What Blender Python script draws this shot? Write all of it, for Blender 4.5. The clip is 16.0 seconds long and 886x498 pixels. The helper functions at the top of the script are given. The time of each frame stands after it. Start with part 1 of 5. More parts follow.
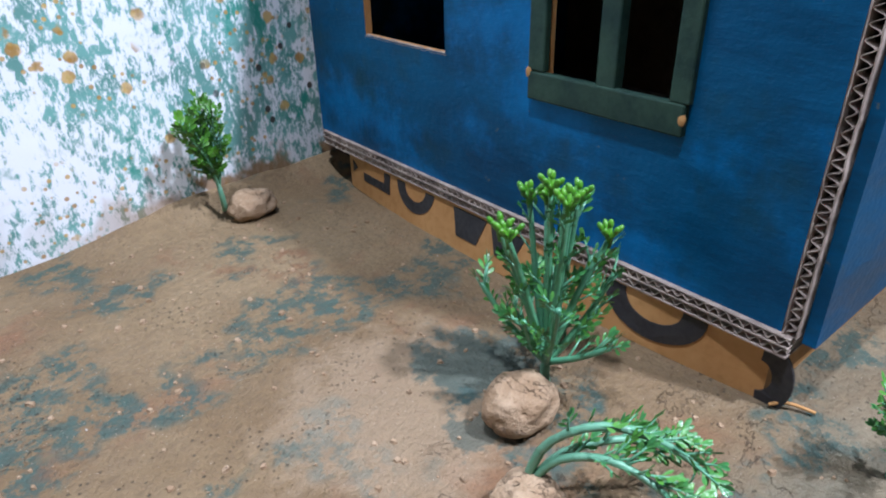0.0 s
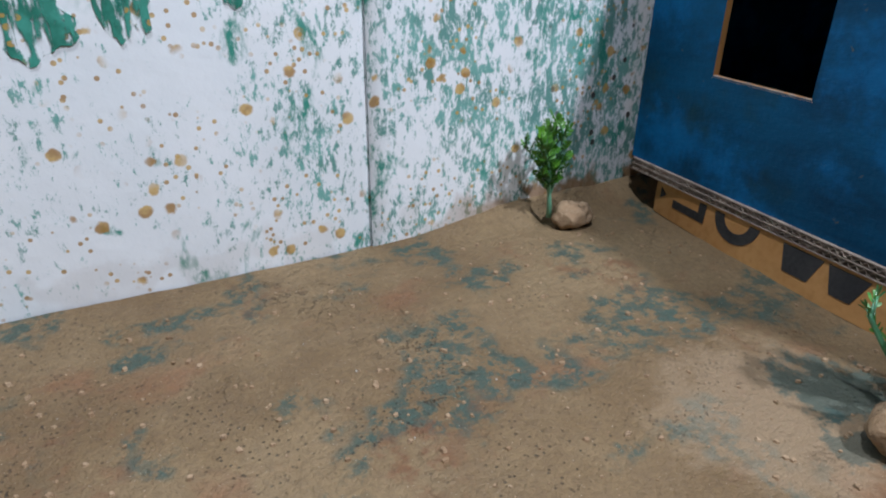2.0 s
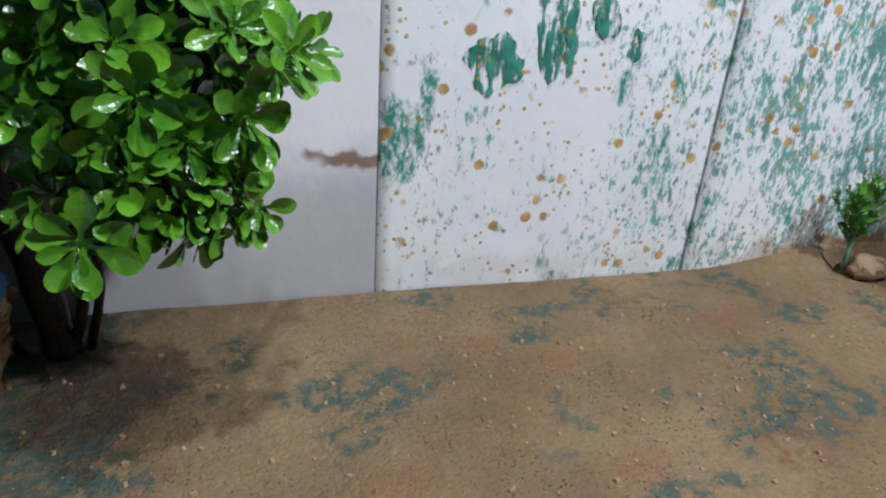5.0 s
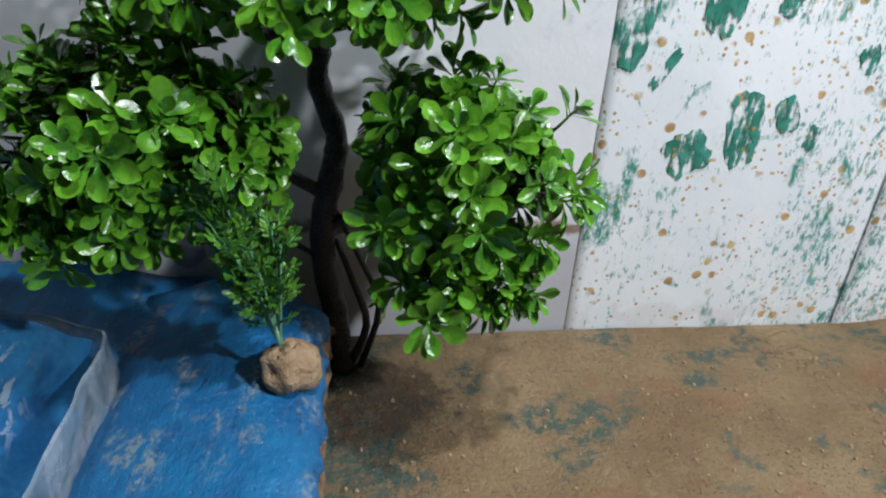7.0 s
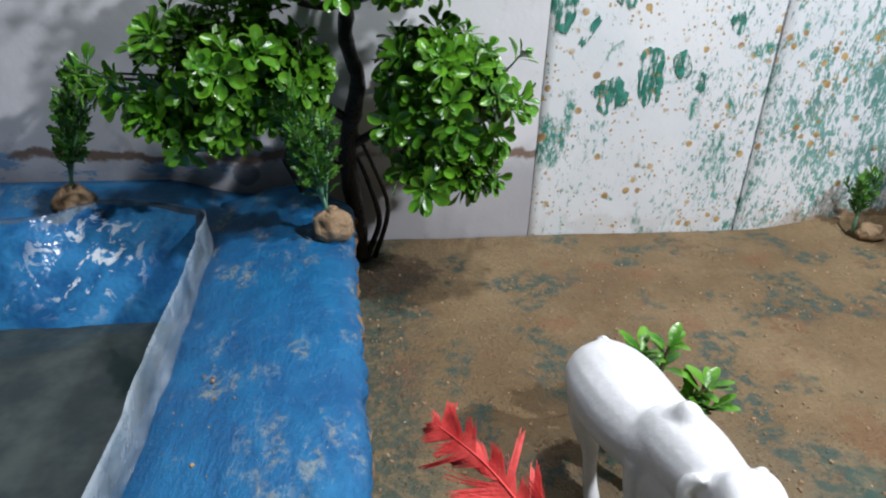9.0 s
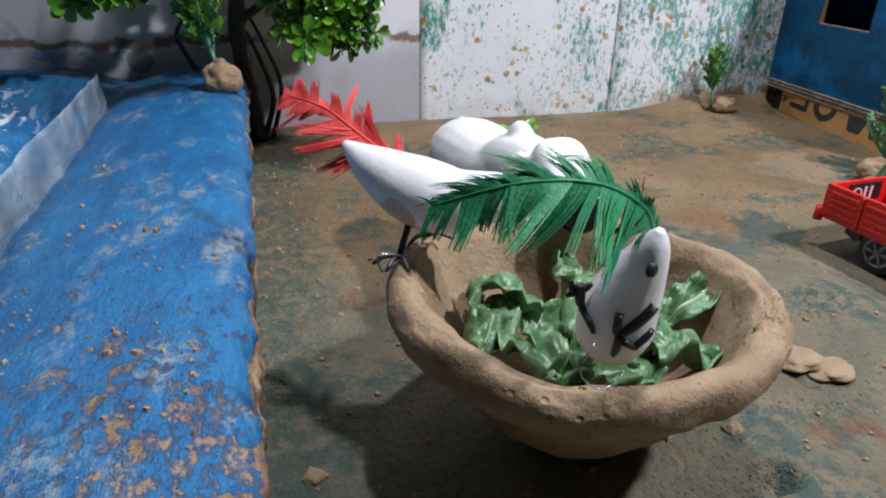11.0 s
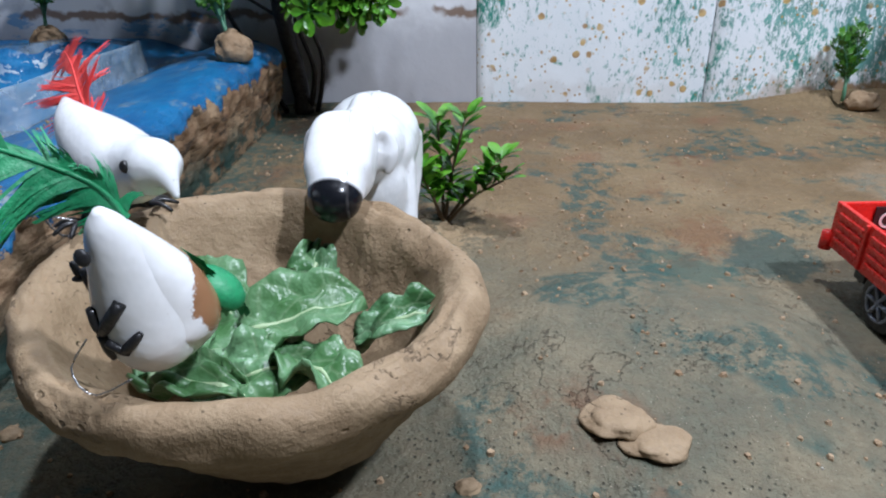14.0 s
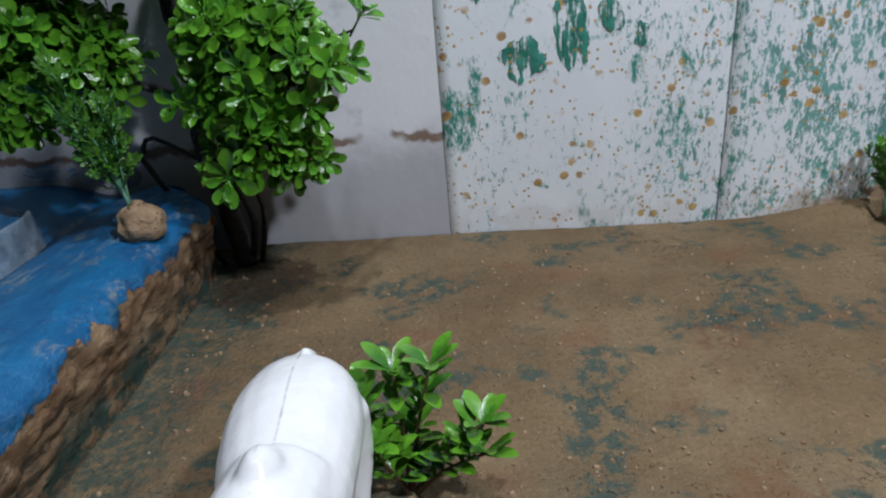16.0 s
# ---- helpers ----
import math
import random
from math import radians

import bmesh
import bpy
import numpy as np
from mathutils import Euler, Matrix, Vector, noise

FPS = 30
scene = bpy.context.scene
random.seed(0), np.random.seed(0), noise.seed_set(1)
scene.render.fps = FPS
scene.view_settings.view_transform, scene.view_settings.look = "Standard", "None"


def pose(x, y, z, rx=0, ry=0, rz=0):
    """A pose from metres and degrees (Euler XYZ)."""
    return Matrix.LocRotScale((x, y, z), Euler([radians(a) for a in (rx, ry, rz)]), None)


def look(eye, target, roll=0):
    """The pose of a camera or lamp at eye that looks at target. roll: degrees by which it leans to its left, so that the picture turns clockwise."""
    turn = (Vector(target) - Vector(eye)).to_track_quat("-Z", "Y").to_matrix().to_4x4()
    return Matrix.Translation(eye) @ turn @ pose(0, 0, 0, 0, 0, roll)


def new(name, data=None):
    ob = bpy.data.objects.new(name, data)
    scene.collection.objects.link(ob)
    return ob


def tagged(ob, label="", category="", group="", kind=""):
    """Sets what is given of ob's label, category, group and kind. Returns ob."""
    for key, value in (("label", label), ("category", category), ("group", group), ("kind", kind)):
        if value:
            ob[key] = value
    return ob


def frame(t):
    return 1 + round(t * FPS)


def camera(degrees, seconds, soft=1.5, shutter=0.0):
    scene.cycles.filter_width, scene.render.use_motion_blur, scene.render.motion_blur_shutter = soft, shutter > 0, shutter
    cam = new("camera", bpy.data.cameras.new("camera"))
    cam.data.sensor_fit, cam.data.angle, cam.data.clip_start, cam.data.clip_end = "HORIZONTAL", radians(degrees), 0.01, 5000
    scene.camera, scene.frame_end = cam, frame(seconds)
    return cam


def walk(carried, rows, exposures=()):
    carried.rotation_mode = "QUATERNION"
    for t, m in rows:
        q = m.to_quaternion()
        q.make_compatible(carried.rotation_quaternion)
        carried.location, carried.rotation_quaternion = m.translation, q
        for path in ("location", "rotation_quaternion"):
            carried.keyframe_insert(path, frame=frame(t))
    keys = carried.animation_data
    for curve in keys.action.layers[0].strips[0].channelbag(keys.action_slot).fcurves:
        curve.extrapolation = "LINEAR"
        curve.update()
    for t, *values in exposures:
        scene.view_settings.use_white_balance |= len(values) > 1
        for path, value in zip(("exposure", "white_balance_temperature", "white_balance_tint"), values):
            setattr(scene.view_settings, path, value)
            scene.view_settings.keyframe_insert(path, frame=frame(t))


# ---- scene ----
cam = camera(67.8, 16.0, 2.0)
PATH = [
    (0, (0.067, 0.094, 0.171), (1.282, 1.366, -0.782), -1.4),
    (0.5, (0.04, 0.1, 0.165), (1.186, 1.434, -0.788), -0.4),
    (1, (0.011, 0.11, 0.166), (1.076, 1.522, -0.769), 0.8),
    (1.5, (-0.02, 0.115, 0.169), (0.956, 1.606, -0.739), 2.0),
    (2, (-0.042, 0.123, 0.18), (0.847, 1.686, -0.696), 1.0),
    (2.5, (-0.069, 0.124, 0.192), (0.698, 1.765, -0.656), 0.1),
    (3, (-0.094, 0.122, 0.195), (0.589, 1.808, -0.637), 1.0),
    (3.5, (-0.119, 0.119, 0.196), (0.493, 1.824, -0.65), 2.3),
    (4, (-0.141, 0.114, 0.195), (0.418, 1.831, -0.665), 3.0),
    (4.5, (-0.162, 0.111, 0.198), (0.385, 1.831, -0.664), 3.4),
    (5, (-0.187, 0.117, 0.201), (0.364, 1.842, -0.647), 4.1),
    (5.2, (-0.197, 0.117, 0.201), (0.342, 1.846, -0.648), 4.1),
    (7.3, (-0.28, 0.054, 0.287), (-0.019, 1.804, -0.646), 3.2),
    (7.5, (-0.281, 0.037, 0.288), (-0.019, 1.799, -0.621), 2.9),
    (8, (-0.288, -0.008, 0.294), (-0.018, 1.75, -0.62), 3.0),
    (8.2, (-0.291, -0.03, 0.293), (-0.024, 1.726, -0.627), 2.8),
    (10.3, (-0.3, -0.17, 0.222), (0.118, 1.599, -0.613), 1.8),
    (10.5, (-0.295, -0.178, 0.21), (0.147, 1.576, -0.644), 1.9),
    (11, (-0.28, -0.202, 0.185), (0.214, 1.527, -0.69), 1.1),
    (11.5, (-0.252, -0.209, 0.174), (0.202, 1.525, -0.714), 0.6),
    (12, (-0.223, -0.214, 0.166), (0.166, 1.531, -0.73), -0.0),
    (12.5, (-0.201, -0.216, 0.165), (0.0, 1.574, -0.704), -0.4),
    (13, (-0.195, -0.205, 0.165), (-0.162, 1.586, -0.724), 0.1),
    (13.5, (-0.151, -0.202, 0.164), (-0.276, 1.585, -0.726), -1.0),
    (14, (-0.096, -0.187, 0.168), (-0.254, 1.591, -0.734), -1.6),
    (14.5, (-0.064, -0.161, 0.18), (-0.311, 1.61, -0.715), -2.3),
    (15, (-0.042, -0.124, 0.193), (-0.332, 1.643, -0.697), -3.9),
    (15.5, (-0.052, -0.082, 0.202), (-0.302, 1.717, -0.636), -4.8),
    (16, (-0.088, -0.043, 0.223), (-0.216, 1.771, -0.612), -5.0),
]
# seconds, stops, kelvin, tint
EXPOSURES = [
    (0.0, 0.38, 6100, 16),
    (0.5, 0.1, 6100, 15),
    (1.0, -0.1, 6300, 14),
    (1.5, -0.14, 6500, 13),
    (2.5, -0.2, 6600, 12),
    (4.0, -0.2, 6850, 12),
    (5.0, -0.22, 6850, 12),
    (7.5, -0.06, 7050, 9),
    (8.2, -0.06, 7050, 9),
    (10.3, -0.3, 7250, 16),
    (11.0, -0.08, 6950, 15),
    (11.5, 0.14, 6600, 13),
    (12.0, 0.24, 6450, 13),
    (12.5, 0.28, 6400, 14),
    (13.0, 0.24, 6350, 14),
    (13.5, 0.14, 6350, 12),
    (14.0, -0.06, 6350, 11),
    (14.5, -0.32, 6450, 11),
    (15.0, -0.48, 6500, 11),
    (16.0, -0.68, 6750, 11),
]
walk(cam, [(t, look(eye, target, roll)) for t, eye, target, roll in PATH], EXPOSURES)

# ---- world and lamps ----
world = bpy.data.worlds.new("world")
scene.world = world
world.use_nodes = True
world.node_tree.nodes["Background"].inputs[0].default_value = (0.8, 0.86, 1.0, 1)
world.node_tree.nodes["Background"].inputs[1].default_value = 0.012


def area_lamp(name, eye, target, watts, size, colour):
    data = bpy.data.lights.new(name, "AREA")
    data.energy, data.size, data.color, data.shape = watts, size, colour, "DISK"
    ob = new(name, data)
    ob.matrix_world = look(eye, target)
    return ob


area_lamp("overhead_lamp", (-0.05, 0.12, 1.15), (-0.08, 0.15, 0), 10.6, 0.06, (0.80, 0.87, 1.0))
area_lamp("side_lamp", (0.40, -0.25, 0.85), (-0.05, 0.15, 0), 12.3, 0.05, (0.80, 0.87, 1.0))


# ---- materials ----
class Mat:
    """A small builder for node materials."""

    def __init__(self, name, rough=0.6, metal=0.0, spec=0.5):
        self.m = bpy.data.materials.new(name)
        self.m.use_nodes = True
        self.t = self.m.node_tree
        self.b = self.t.nodes["Principled BSDF"]
        self.b.inputs["Roughness"].default_value = rough
        self.b.inputs["Metallic"].default_value = metal
        self.b.inputs["Specular IOR Level"].default_value = spec
        self.co = self.t.nodes.new("ShaderNodeTexCoord").outputs["Object"]

    def put(self, socket, value):
        if isinstance(value, bpy.types.NodeSocket):
            self.t.links.new(value, socket)
        elif value is not None:
            if isinstance(value, tuple) and len(value) == 3 and socket.type == "RGBA":
                value = (*value, 1)
            socket.default_value = value

    def noise(self, scale, detail=4, rough=0.6, stretch=None, shift=(0, 0, 0), distort=0.0):
        n = self.t.nodes.new("ShaderNodeTexNoise")
        n.inputs["Scale"].default_value = scale
        n.inputs["Detail"].default_value = detail
        n.inputs["Roughness"].default_value = rough
        n.inputs["Distortion"].default_value = distort
        self.put(n.inputs["Vector"], self.mapped(stretch or (1, 1, 1), shift))
        return n.outputs["Fac"]

    def mapped(self, stretch, shift=(0, 0, 0)):
        n = self.t.nodes.new("ShaderNodeMapping")
        n.inputs["Scale"].default_value = stretch
        n.inputs["Location"].default_value = shift
        self.t.links.new(self.co, n.inputs["Vector"])
        return n.outputs[0]

    def cells(self, scale, stretch=None, feature="F1", out="Distance", rnd=1.0):
        n = self.t.nodes.new("ShaderNodeTexVoronoi")
        n.feature = feature
        n.inputs["Scale"].default_value = scale
        n.inputs["Randomness"].default_value = rnd
        self.put(n.inputs["Vector"], self.mapped(stretch or (1, 1, 1)))
        return n.outputs[out]

    def ramp(self, fac, lo, hi, a=0.0, b=1.0):
        n = self.t.nodes.new("ShaderNodeMapRange")
        n.interpolation_type = "SMOOTHSTEP"
        for key, v in (("Value", fac), ("From Min", lo), ("From Max", hi), ("To Min", a), ("To Max", b)):
            self.put(n.inputs[key], v)
        return n.outputs[0]

    def mix(self, fac, a, b, mode="MIX"):
        n = self.t.nodes.new("ShaderNodeMix")
        n.data_type, n.blend_type = "RGBA", mode
        self.put(n.inputs[0], fac)
        self.put(n.inputs[6], a)
        self.put(n.inputs[7], b)
        return n.outputs[2]

    def math(self, op, a, b=None):
        n = self.t.nodes.new("ShaderNodeMath")
        n.operation = op
        self.put(n.inputs[0], a)
        self.put(n.inputs[1], b)
        return n.outputs[0]

    def axis(self, k):
        n = self.t.nodes.new("ShaderNodeSeparateXYZ")
        self.t.links.new(self.co, n.inputs[0])
        return n.outputs[k]

    def normal(self, k):
        n = self.t.nodes.new("ShaderNodeSeparateXYZ")
        g = self.t.nodes.new("ShaderNodeNewGeometry")
        self.t.links.new(g.outputs["True Normal"], n.inputs[0])
        return n.outputs[k]

    def dist(self, p):
        n = self.t.nodes.new("ShaderNodeVectorMath")
        n.operation = "DISTANCE"
        self.t.links.new(self.co, n.inputs[0])
        n.inputs[1].default_value = p
        return n.outputs["Value"]

    def island(self):
        return self.t.nodes.new("ShaderNodeNewGeometry").outputs["Random Per Island"]

    def each(self):
        return self.t.nodes.new("ShaderNodeObjectInfo").outputs["Random"]

    def colour(self, v):
        self.put(self.b.inputs["Base Color"], v)
        return self

    def rough(self, v):
        self.put(self.b.inputs["Roughness"], v)
        return self

    def bump(self, h, depth=0.001, strength=1.0):
        n = self.t.nodes.new("ShaderNodeBump")
        n.inputs["Distance"].default_value = depth
        n.inputs["Strength"].default_value = strength
        self.put(n.inputs["Height"], h)
        self.put(self.b.inputs["Normal"], n.outputs[0])
        return self


def clay_floor():
    k = Mat("clay_floor", 0.75, spec=0.35)
    big, mid, fine = k.noise(6, 5), k.noise(28, 6, 0.65), k.noise(260, 4, 0.7)
    c = k.mix(k.ramp(big, 0.35, 0.65), (0.170, 0.108, 0.051), (0.272, 0.191, 0.101))
    c = k.mix(k.ramp(k.noise(14, 5, shift=(3, 1, 0)), 0.56, 0.72, 0, 0.65), c, (0.22, 0.095, 0.045))
    # a thin grey-green wash of paint over the front of the ground
    front = k.math("ADD", k.axis(1), k.math("MULTIPLY", k.math("SUBTRACT", k.noise(9, 5, 0.7), 0.5), 0.28))
    wash = k.ramp(front, 0.21, 0.06, 0.0, 0.72)
    c = k.mix(wash, c, k.mix(k.ramp(mid, 0.35, 0.7), (0.090, 0.115, 0.088), (0.215, 0.198, 0.138)))
    # worn patches of teal paint
    patch = k.math("MULTIPLY", k.ramp(k.noise(17, 3, 0.55, shift=(7, 2, 0)), 0.515, 0.59), k.ramp(k.noise(85, 6, 0.75), 0.44, 0.55))
    c = k.mix(k.math("MULTIPLY", patch, 0.85), c, (0.026, 0.080, 0.070))
    # dark green paint along the kerb's foot
    foot = k.math("ADD", k.axis(0), k.math("MULTIPLY", k.math("SUBTRACT", k.noise(40, 5, 0.7), 0.5), 0.12))
    c = k.mix(k.math("MULTIPLY", k.ramp(foot, -0.225, -0.280), k.ramp(k.noise(110, 5, 0.75, shift=(2, 0, 0)), 0.38, 0.56, 0.1, 0.85)), c, (0.028, 0.072, 0.060))
    line = k.math("ABSOLUTE", k.math("SUBTRACT", k.noise(22, 6, 0.62, shift=(4, 7, 0), distort=0.4), 0.5))
    crack = k.math("MULTIPLY", k.ramp(line, 0.006, 0.0015), k.ramp(k.noise(9, 2, shift=(8, 3, 0)), 0.56, 0.66))
    c = k.mix(k.math("MULTIPLY", crack, 0.45), c, (0.035, 0.024, 0.016))
    crumb = k.math("MULTIPLY", k.ramp(k.cells(330), 0.22, 0.12), k.ramp(k.noise(20, 3, shift=(1, 8, 0)), 0.46, 0.6))
    c = k.mix(k.math("MULTIPLY", crumb, 0.7), c, (0.045, 0.05, 0.042))
    c = k.mix(k.ramp(k.cells(420, stretch=(1, 1.1, 1)), 0.10, 0.05, 0, 0.8), c, (0.62, 0.52, 0.40))
    # flaked red clay in a few places
    flake = k.ramp(k.noise(11, 4, 0.6, shift=(2.2, 5.1, 0)), 0.55, 0.68)
    c = k.mix(k.math("MULTIPLY", k.math("MULTIPLY", flake, k.ramp(k.noise(60, 5, 0.7), 0.45, 0.6)), 0.7), c, (0.17, 0.065, 0.028))
    c = k.mix(k.ramp(fine, 0.3, 0.75, 0, 0.4), c, (0.10, 0.066, 0.04))
    rag = k.math("MULTIPLY", k.math("SUBTRACT", k.noise(55, 5, 0.7, shift=(1, 4, 2)), 0.5), 0.085)
    # ragged local patches; the last one paints the shadow below the bonsai
    for p, size, col, much in (((0.028, 0.168, 0.0), 0.026, (0.175, 0.080, 0.035), 0.55), ((0.052, 0.140, 0.0), 0.032, (0.026, 0.062, 0.055), 0.75), ((0.000, 0.120, 0.0), 0.030, (0.030, 0.085, 0.070), 0.6),
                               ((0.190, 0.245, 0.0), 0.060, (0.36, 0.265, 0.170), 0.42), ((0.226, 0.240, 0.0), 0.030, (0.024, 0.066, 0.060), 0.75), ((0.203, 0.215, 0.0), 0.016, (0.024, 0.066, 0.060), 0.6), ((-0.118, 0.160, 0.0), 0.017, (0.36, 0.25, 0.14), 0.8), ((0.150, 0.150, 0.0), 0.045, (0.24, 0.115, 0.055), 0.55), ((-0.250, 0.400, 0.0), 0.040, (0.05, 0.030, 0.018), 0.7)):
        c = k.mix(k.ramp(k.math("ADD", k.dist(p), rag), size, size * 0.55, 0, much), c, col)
    k.colour(c).rough(k.ramp(mid, 0.3, 0.7, 0.55, 0.9))
    return k.bump(k.math("ADD", k.math("MULTIPLY", fine, 0.5), k.math("ADD", mid, k.math("MULTIPLY", k.math("ADD", crumb, crack), -0.4))), 0.005, 0.9).m


def wet_clay(name, a, b, c2, relief=0.005):
    k = Mat(name, 0.7, spec=0.35)
    mid, fine = k.noise(70, 6, 0.65), k.noise(500, 3, 0.7)
    c = k.mix(k.ramp(mid, 0.35, 0.65), a, b)
    c = k.mix(k.ramp(k.noise(32, 4, shift=(4, 4, 4)), 0.5, 0.7, 0, 0.7), c, c2)
    c = k.mix(k.ramp(k.cells(210, stretch=(1, 1, 1.6)), 0.13, 0.05, 0, 0.75), c, (0.05, 0.03, 0.018))
    line = k.math("ABSOLUTE", k.math("SUBTRACT", k.noise(38, 6, 0.62, stretch=(1, 1, 1.5), shift=(2, 3, 1), distort=0.5), 0.5))
    crack = k.math("MULTIPLY", k.ramp(line, 0.008, 0.002), k.ramp(k.noise(26, 2, shift=(5, 3, 2)), 0.53, 0.63))
    c = k.mix(k.math("MULTIPLY", crack, 0.4), c, (0.06, 0.036, 0.02))
    pits = k.math("MULTIPLY", k.ramp(k.cells(160, stretch=(1, 1, 1.4)), 0.24, 0.10), k.ramp(k.noise(45, 3, shift=(7, 7, 7)), 0.52, 0.62))
    k.colour(c).rough(k.ramp(fine, 0.3, 0.7, 0.55, 0.9))
    return k.bump(k.math("SUBTRACT", k.math("ADD", mid, k.math("MULTIPLY", fine, 0.18)), k.math("ADD", crack, k.math("MULTIPLY", pits, 0.6))), relief, 0.85).m


def blue_block():
    k = Mat("blue_painted_clay", 0.45)
    streak = k.noise(60, 7, 0.75, stretch=(1, 0.45, 1))
    grit = k.noise(230, 4, 0.7)
    blue = k.mix(k.ramp(streak, 0.3, 0.7), (0.002, 0.096, 0.255), (0.004, 0.172, 0.375))
    blue = k.mix(k.ramp(k.noise(20, 4, shift=(2, 0, 0)), 0.45, 0.7, 0, 0.5), blue, (0.003, 0.085, 0.24))
    # pale scuffs brushed along the kerb
    scuff = k.math("MULTIPLY", k.ramp(k.noise(48, 6, 0.7, stretch=(1, 0.5, 1), shift=(6, 1, 0)), 0.52, 0.66), k.ramp(grit, 0.40, 0.58))
    blue = k.mix(k.math("MULTIPLY", scuff, 0.72), blue, (0.30, 0.33, 0.28))
    clay = k.mix(k.ramp(k.noise(60, 6, 0.7, stretch=(1, 0.4, 1.6)), 0.35, 0.65), (0.17, 0.088, 0.040), (0.37, 0.25, 0.145))
    strata = k.noise(75, 7, 0.75, stretch=(1, 0.35, 1.8), shift=(9, 1, 1))
    clay = k.mix(k.ramp(strata, 0.50, 0.60, 0, 0.85), clay, (0.045, 0.030, 0.018))
    green = k.math("MULTIPLY", k.ramp(k.noise(34, 6, 0.7, shift=(5, 5, 1)), 0.44, 0.54), k.ramp(k.axis(2), 0.040, 0.006))
    clay = k.mix(k.math("MULTIPLY", green, 0.92), clay, (0.020, 0.070, 0.058))
    # paint stays on the top, runs over the edge in tongues and wears off towards the open end
    scrape = k.noise(170, 7, 0.82, stretch=(0.8, 0.4, 1))
    wear = k.math("ADD", k.math("MULTIPLY", k.math("SUBTRACT", streak, 0.5), 0.3), k.math("ADD", k.math("MULTIPLY", k.math("SUBTRACT", grit, 0.5), 0.4), k.math("MULTIPLY", k.math("SUBTRACT", scrape, 0.5), 0.75)))
    ends = k.ramp(k.axis(1), 0.12, -0.12, 0.0, 0.15)
    drip = k.math("ADD", k.axis(2), k.math("MULTIPLY", k.math("SUBTRACT", k.noise(26, 5, 0.7, stretch=(1, 1, 0.4), shift=(3, 3, 3)), 0.5), 0.055))
    side = k.math("MULTIPLY", k.ramp(drip, 0.060, 0.046, 0.0, 1.0), k.ramp(k.axis(0), -0.318, -0.304))
    keep = k.math("SUBTRACT", k.math("ADD", wear, 0.165), k.math("ADD", ends, side))
    c = k.mix(k.ramp(keep, -0.07, 0.06), clay, blue)
    c = k.mix(k.ramp(k.cells(190), 0.09, 0.04, 0, 0.8), c, (0.48, 0.36, 0.24))
    k.colour(c).rough(k.ramp(keep, 0.0, 0.1, 0.85, 0.42))
    return k.bump(k.math("ADD", k.math("MULTIPLY", grit, 0.4), k.math("ADD", k.math("ADD", streak, k.math("MULTIPLY", strata, -0.7)), k.math("MULTIPLY", k.ramp(keep, -0.02, 0.06), 0.25))), 0.003, 0.8).m


def splatter_paper():
    k = Mat("splattered_paper", 0.5)
    c = k.mix(k.ramp(k.noise(7, 3), 0.3, 0.7), (0.72, 0.77, 0.80), (0.83, 0.86, 0.88))
    teal = k.mix(k.ramp(k.noise(40, 3), 0.4, 0.6), (0.03, 0.22, 0.18), (0.08, 0.34, 0.29))
    # fine upright dashes, thicker at one end of the paper
    dash = k.noise(210, 6, 0.78, stretch=(1, 1, 0.45))
    dense = k.math("ADD", k.ramp(k.axis(0), -0.05, 0.27, -0.01, 0.125), k.math("MULTIPLY", k.math("SUBTRACT", k.noise(18, 3), 0.5), 0.32))
    c = k.mix(k.ramp(k.math("ADD", dash, dense), 0.565, 0.655, 0, 0.88), c, teal)
    # broad brushed blotches
    blot = k.noise(26, 4, 0.6, stretch=(1, 1, 0.7), shift=(1.3, 0, 2.1), distort=0.6)
    c = k.mix(k.math("MULTIPLY", k.ramp(blot, 0.58, 0.66), k.ramp(dash, 0.38, 0.56)), c, (0.03, 0.25, 0.19))
    gold = k.mix(k.ramp(k.noise(120, 2), 0.4, 0.6), (0.36, 0.19, 0.04), (0.56, 0.36, 0.10))
    big = k.math("MULTIPLY", k.ramp(k.math('ADD', k.cells(62), k.math('MULTIPLY', k.math('SUBTRACT', k.noise(260, 3), 0.5), 0.22)), 0.25, 0.17), k.ramp(k.noise(15, 2, shift=(0, 0, 5)), 0.45, 0.52))
    c = k.mix(k.math("MULTIPLY", big, 0.9), c, gold)
    small = k.math("MULTIPLY", k.ramp(k.cells(170), 0.25, 0.18), k.ramp(k.noise(21, 2, shift=(0, 0, 9)), 0.47, 0.55))
    c = k.mix(k.math("MULTIPLY", small, 0.85), c, gold)
    dark = k.math("MULTIPLY", k.ramp(k.cells(75, stretch=(1.05, 1, 0.9)), 0.17, 0.13), k.ramp(k.axis(0), 0.20, 0.26))
    c = k.mix(dark, c, (0.05, 0.05, 0.045))
    foot = k.math("ADD", k.axis(2), k.math("MULTIPLY", k.math("SUBTRACT", k.noise(60, 3), 0.5), 0.05))
    c = k.mix(k.math("MULTIPLY", k.ramp(foot, 0.026, 0.014, 0, 0.9), k.math("MULTIPLY", k.ramp(k.axis(0), 0.12, 0.22, 0.15, 1.0), k.ramp(k.noise(28, 2, shift=(1, 1, 4)), 0.42, 0.5))), c, (0.28, 0.16, 0.07))
    return k.colour(c).bump(k.noise(90, 3), 0.0008, 0.5).m


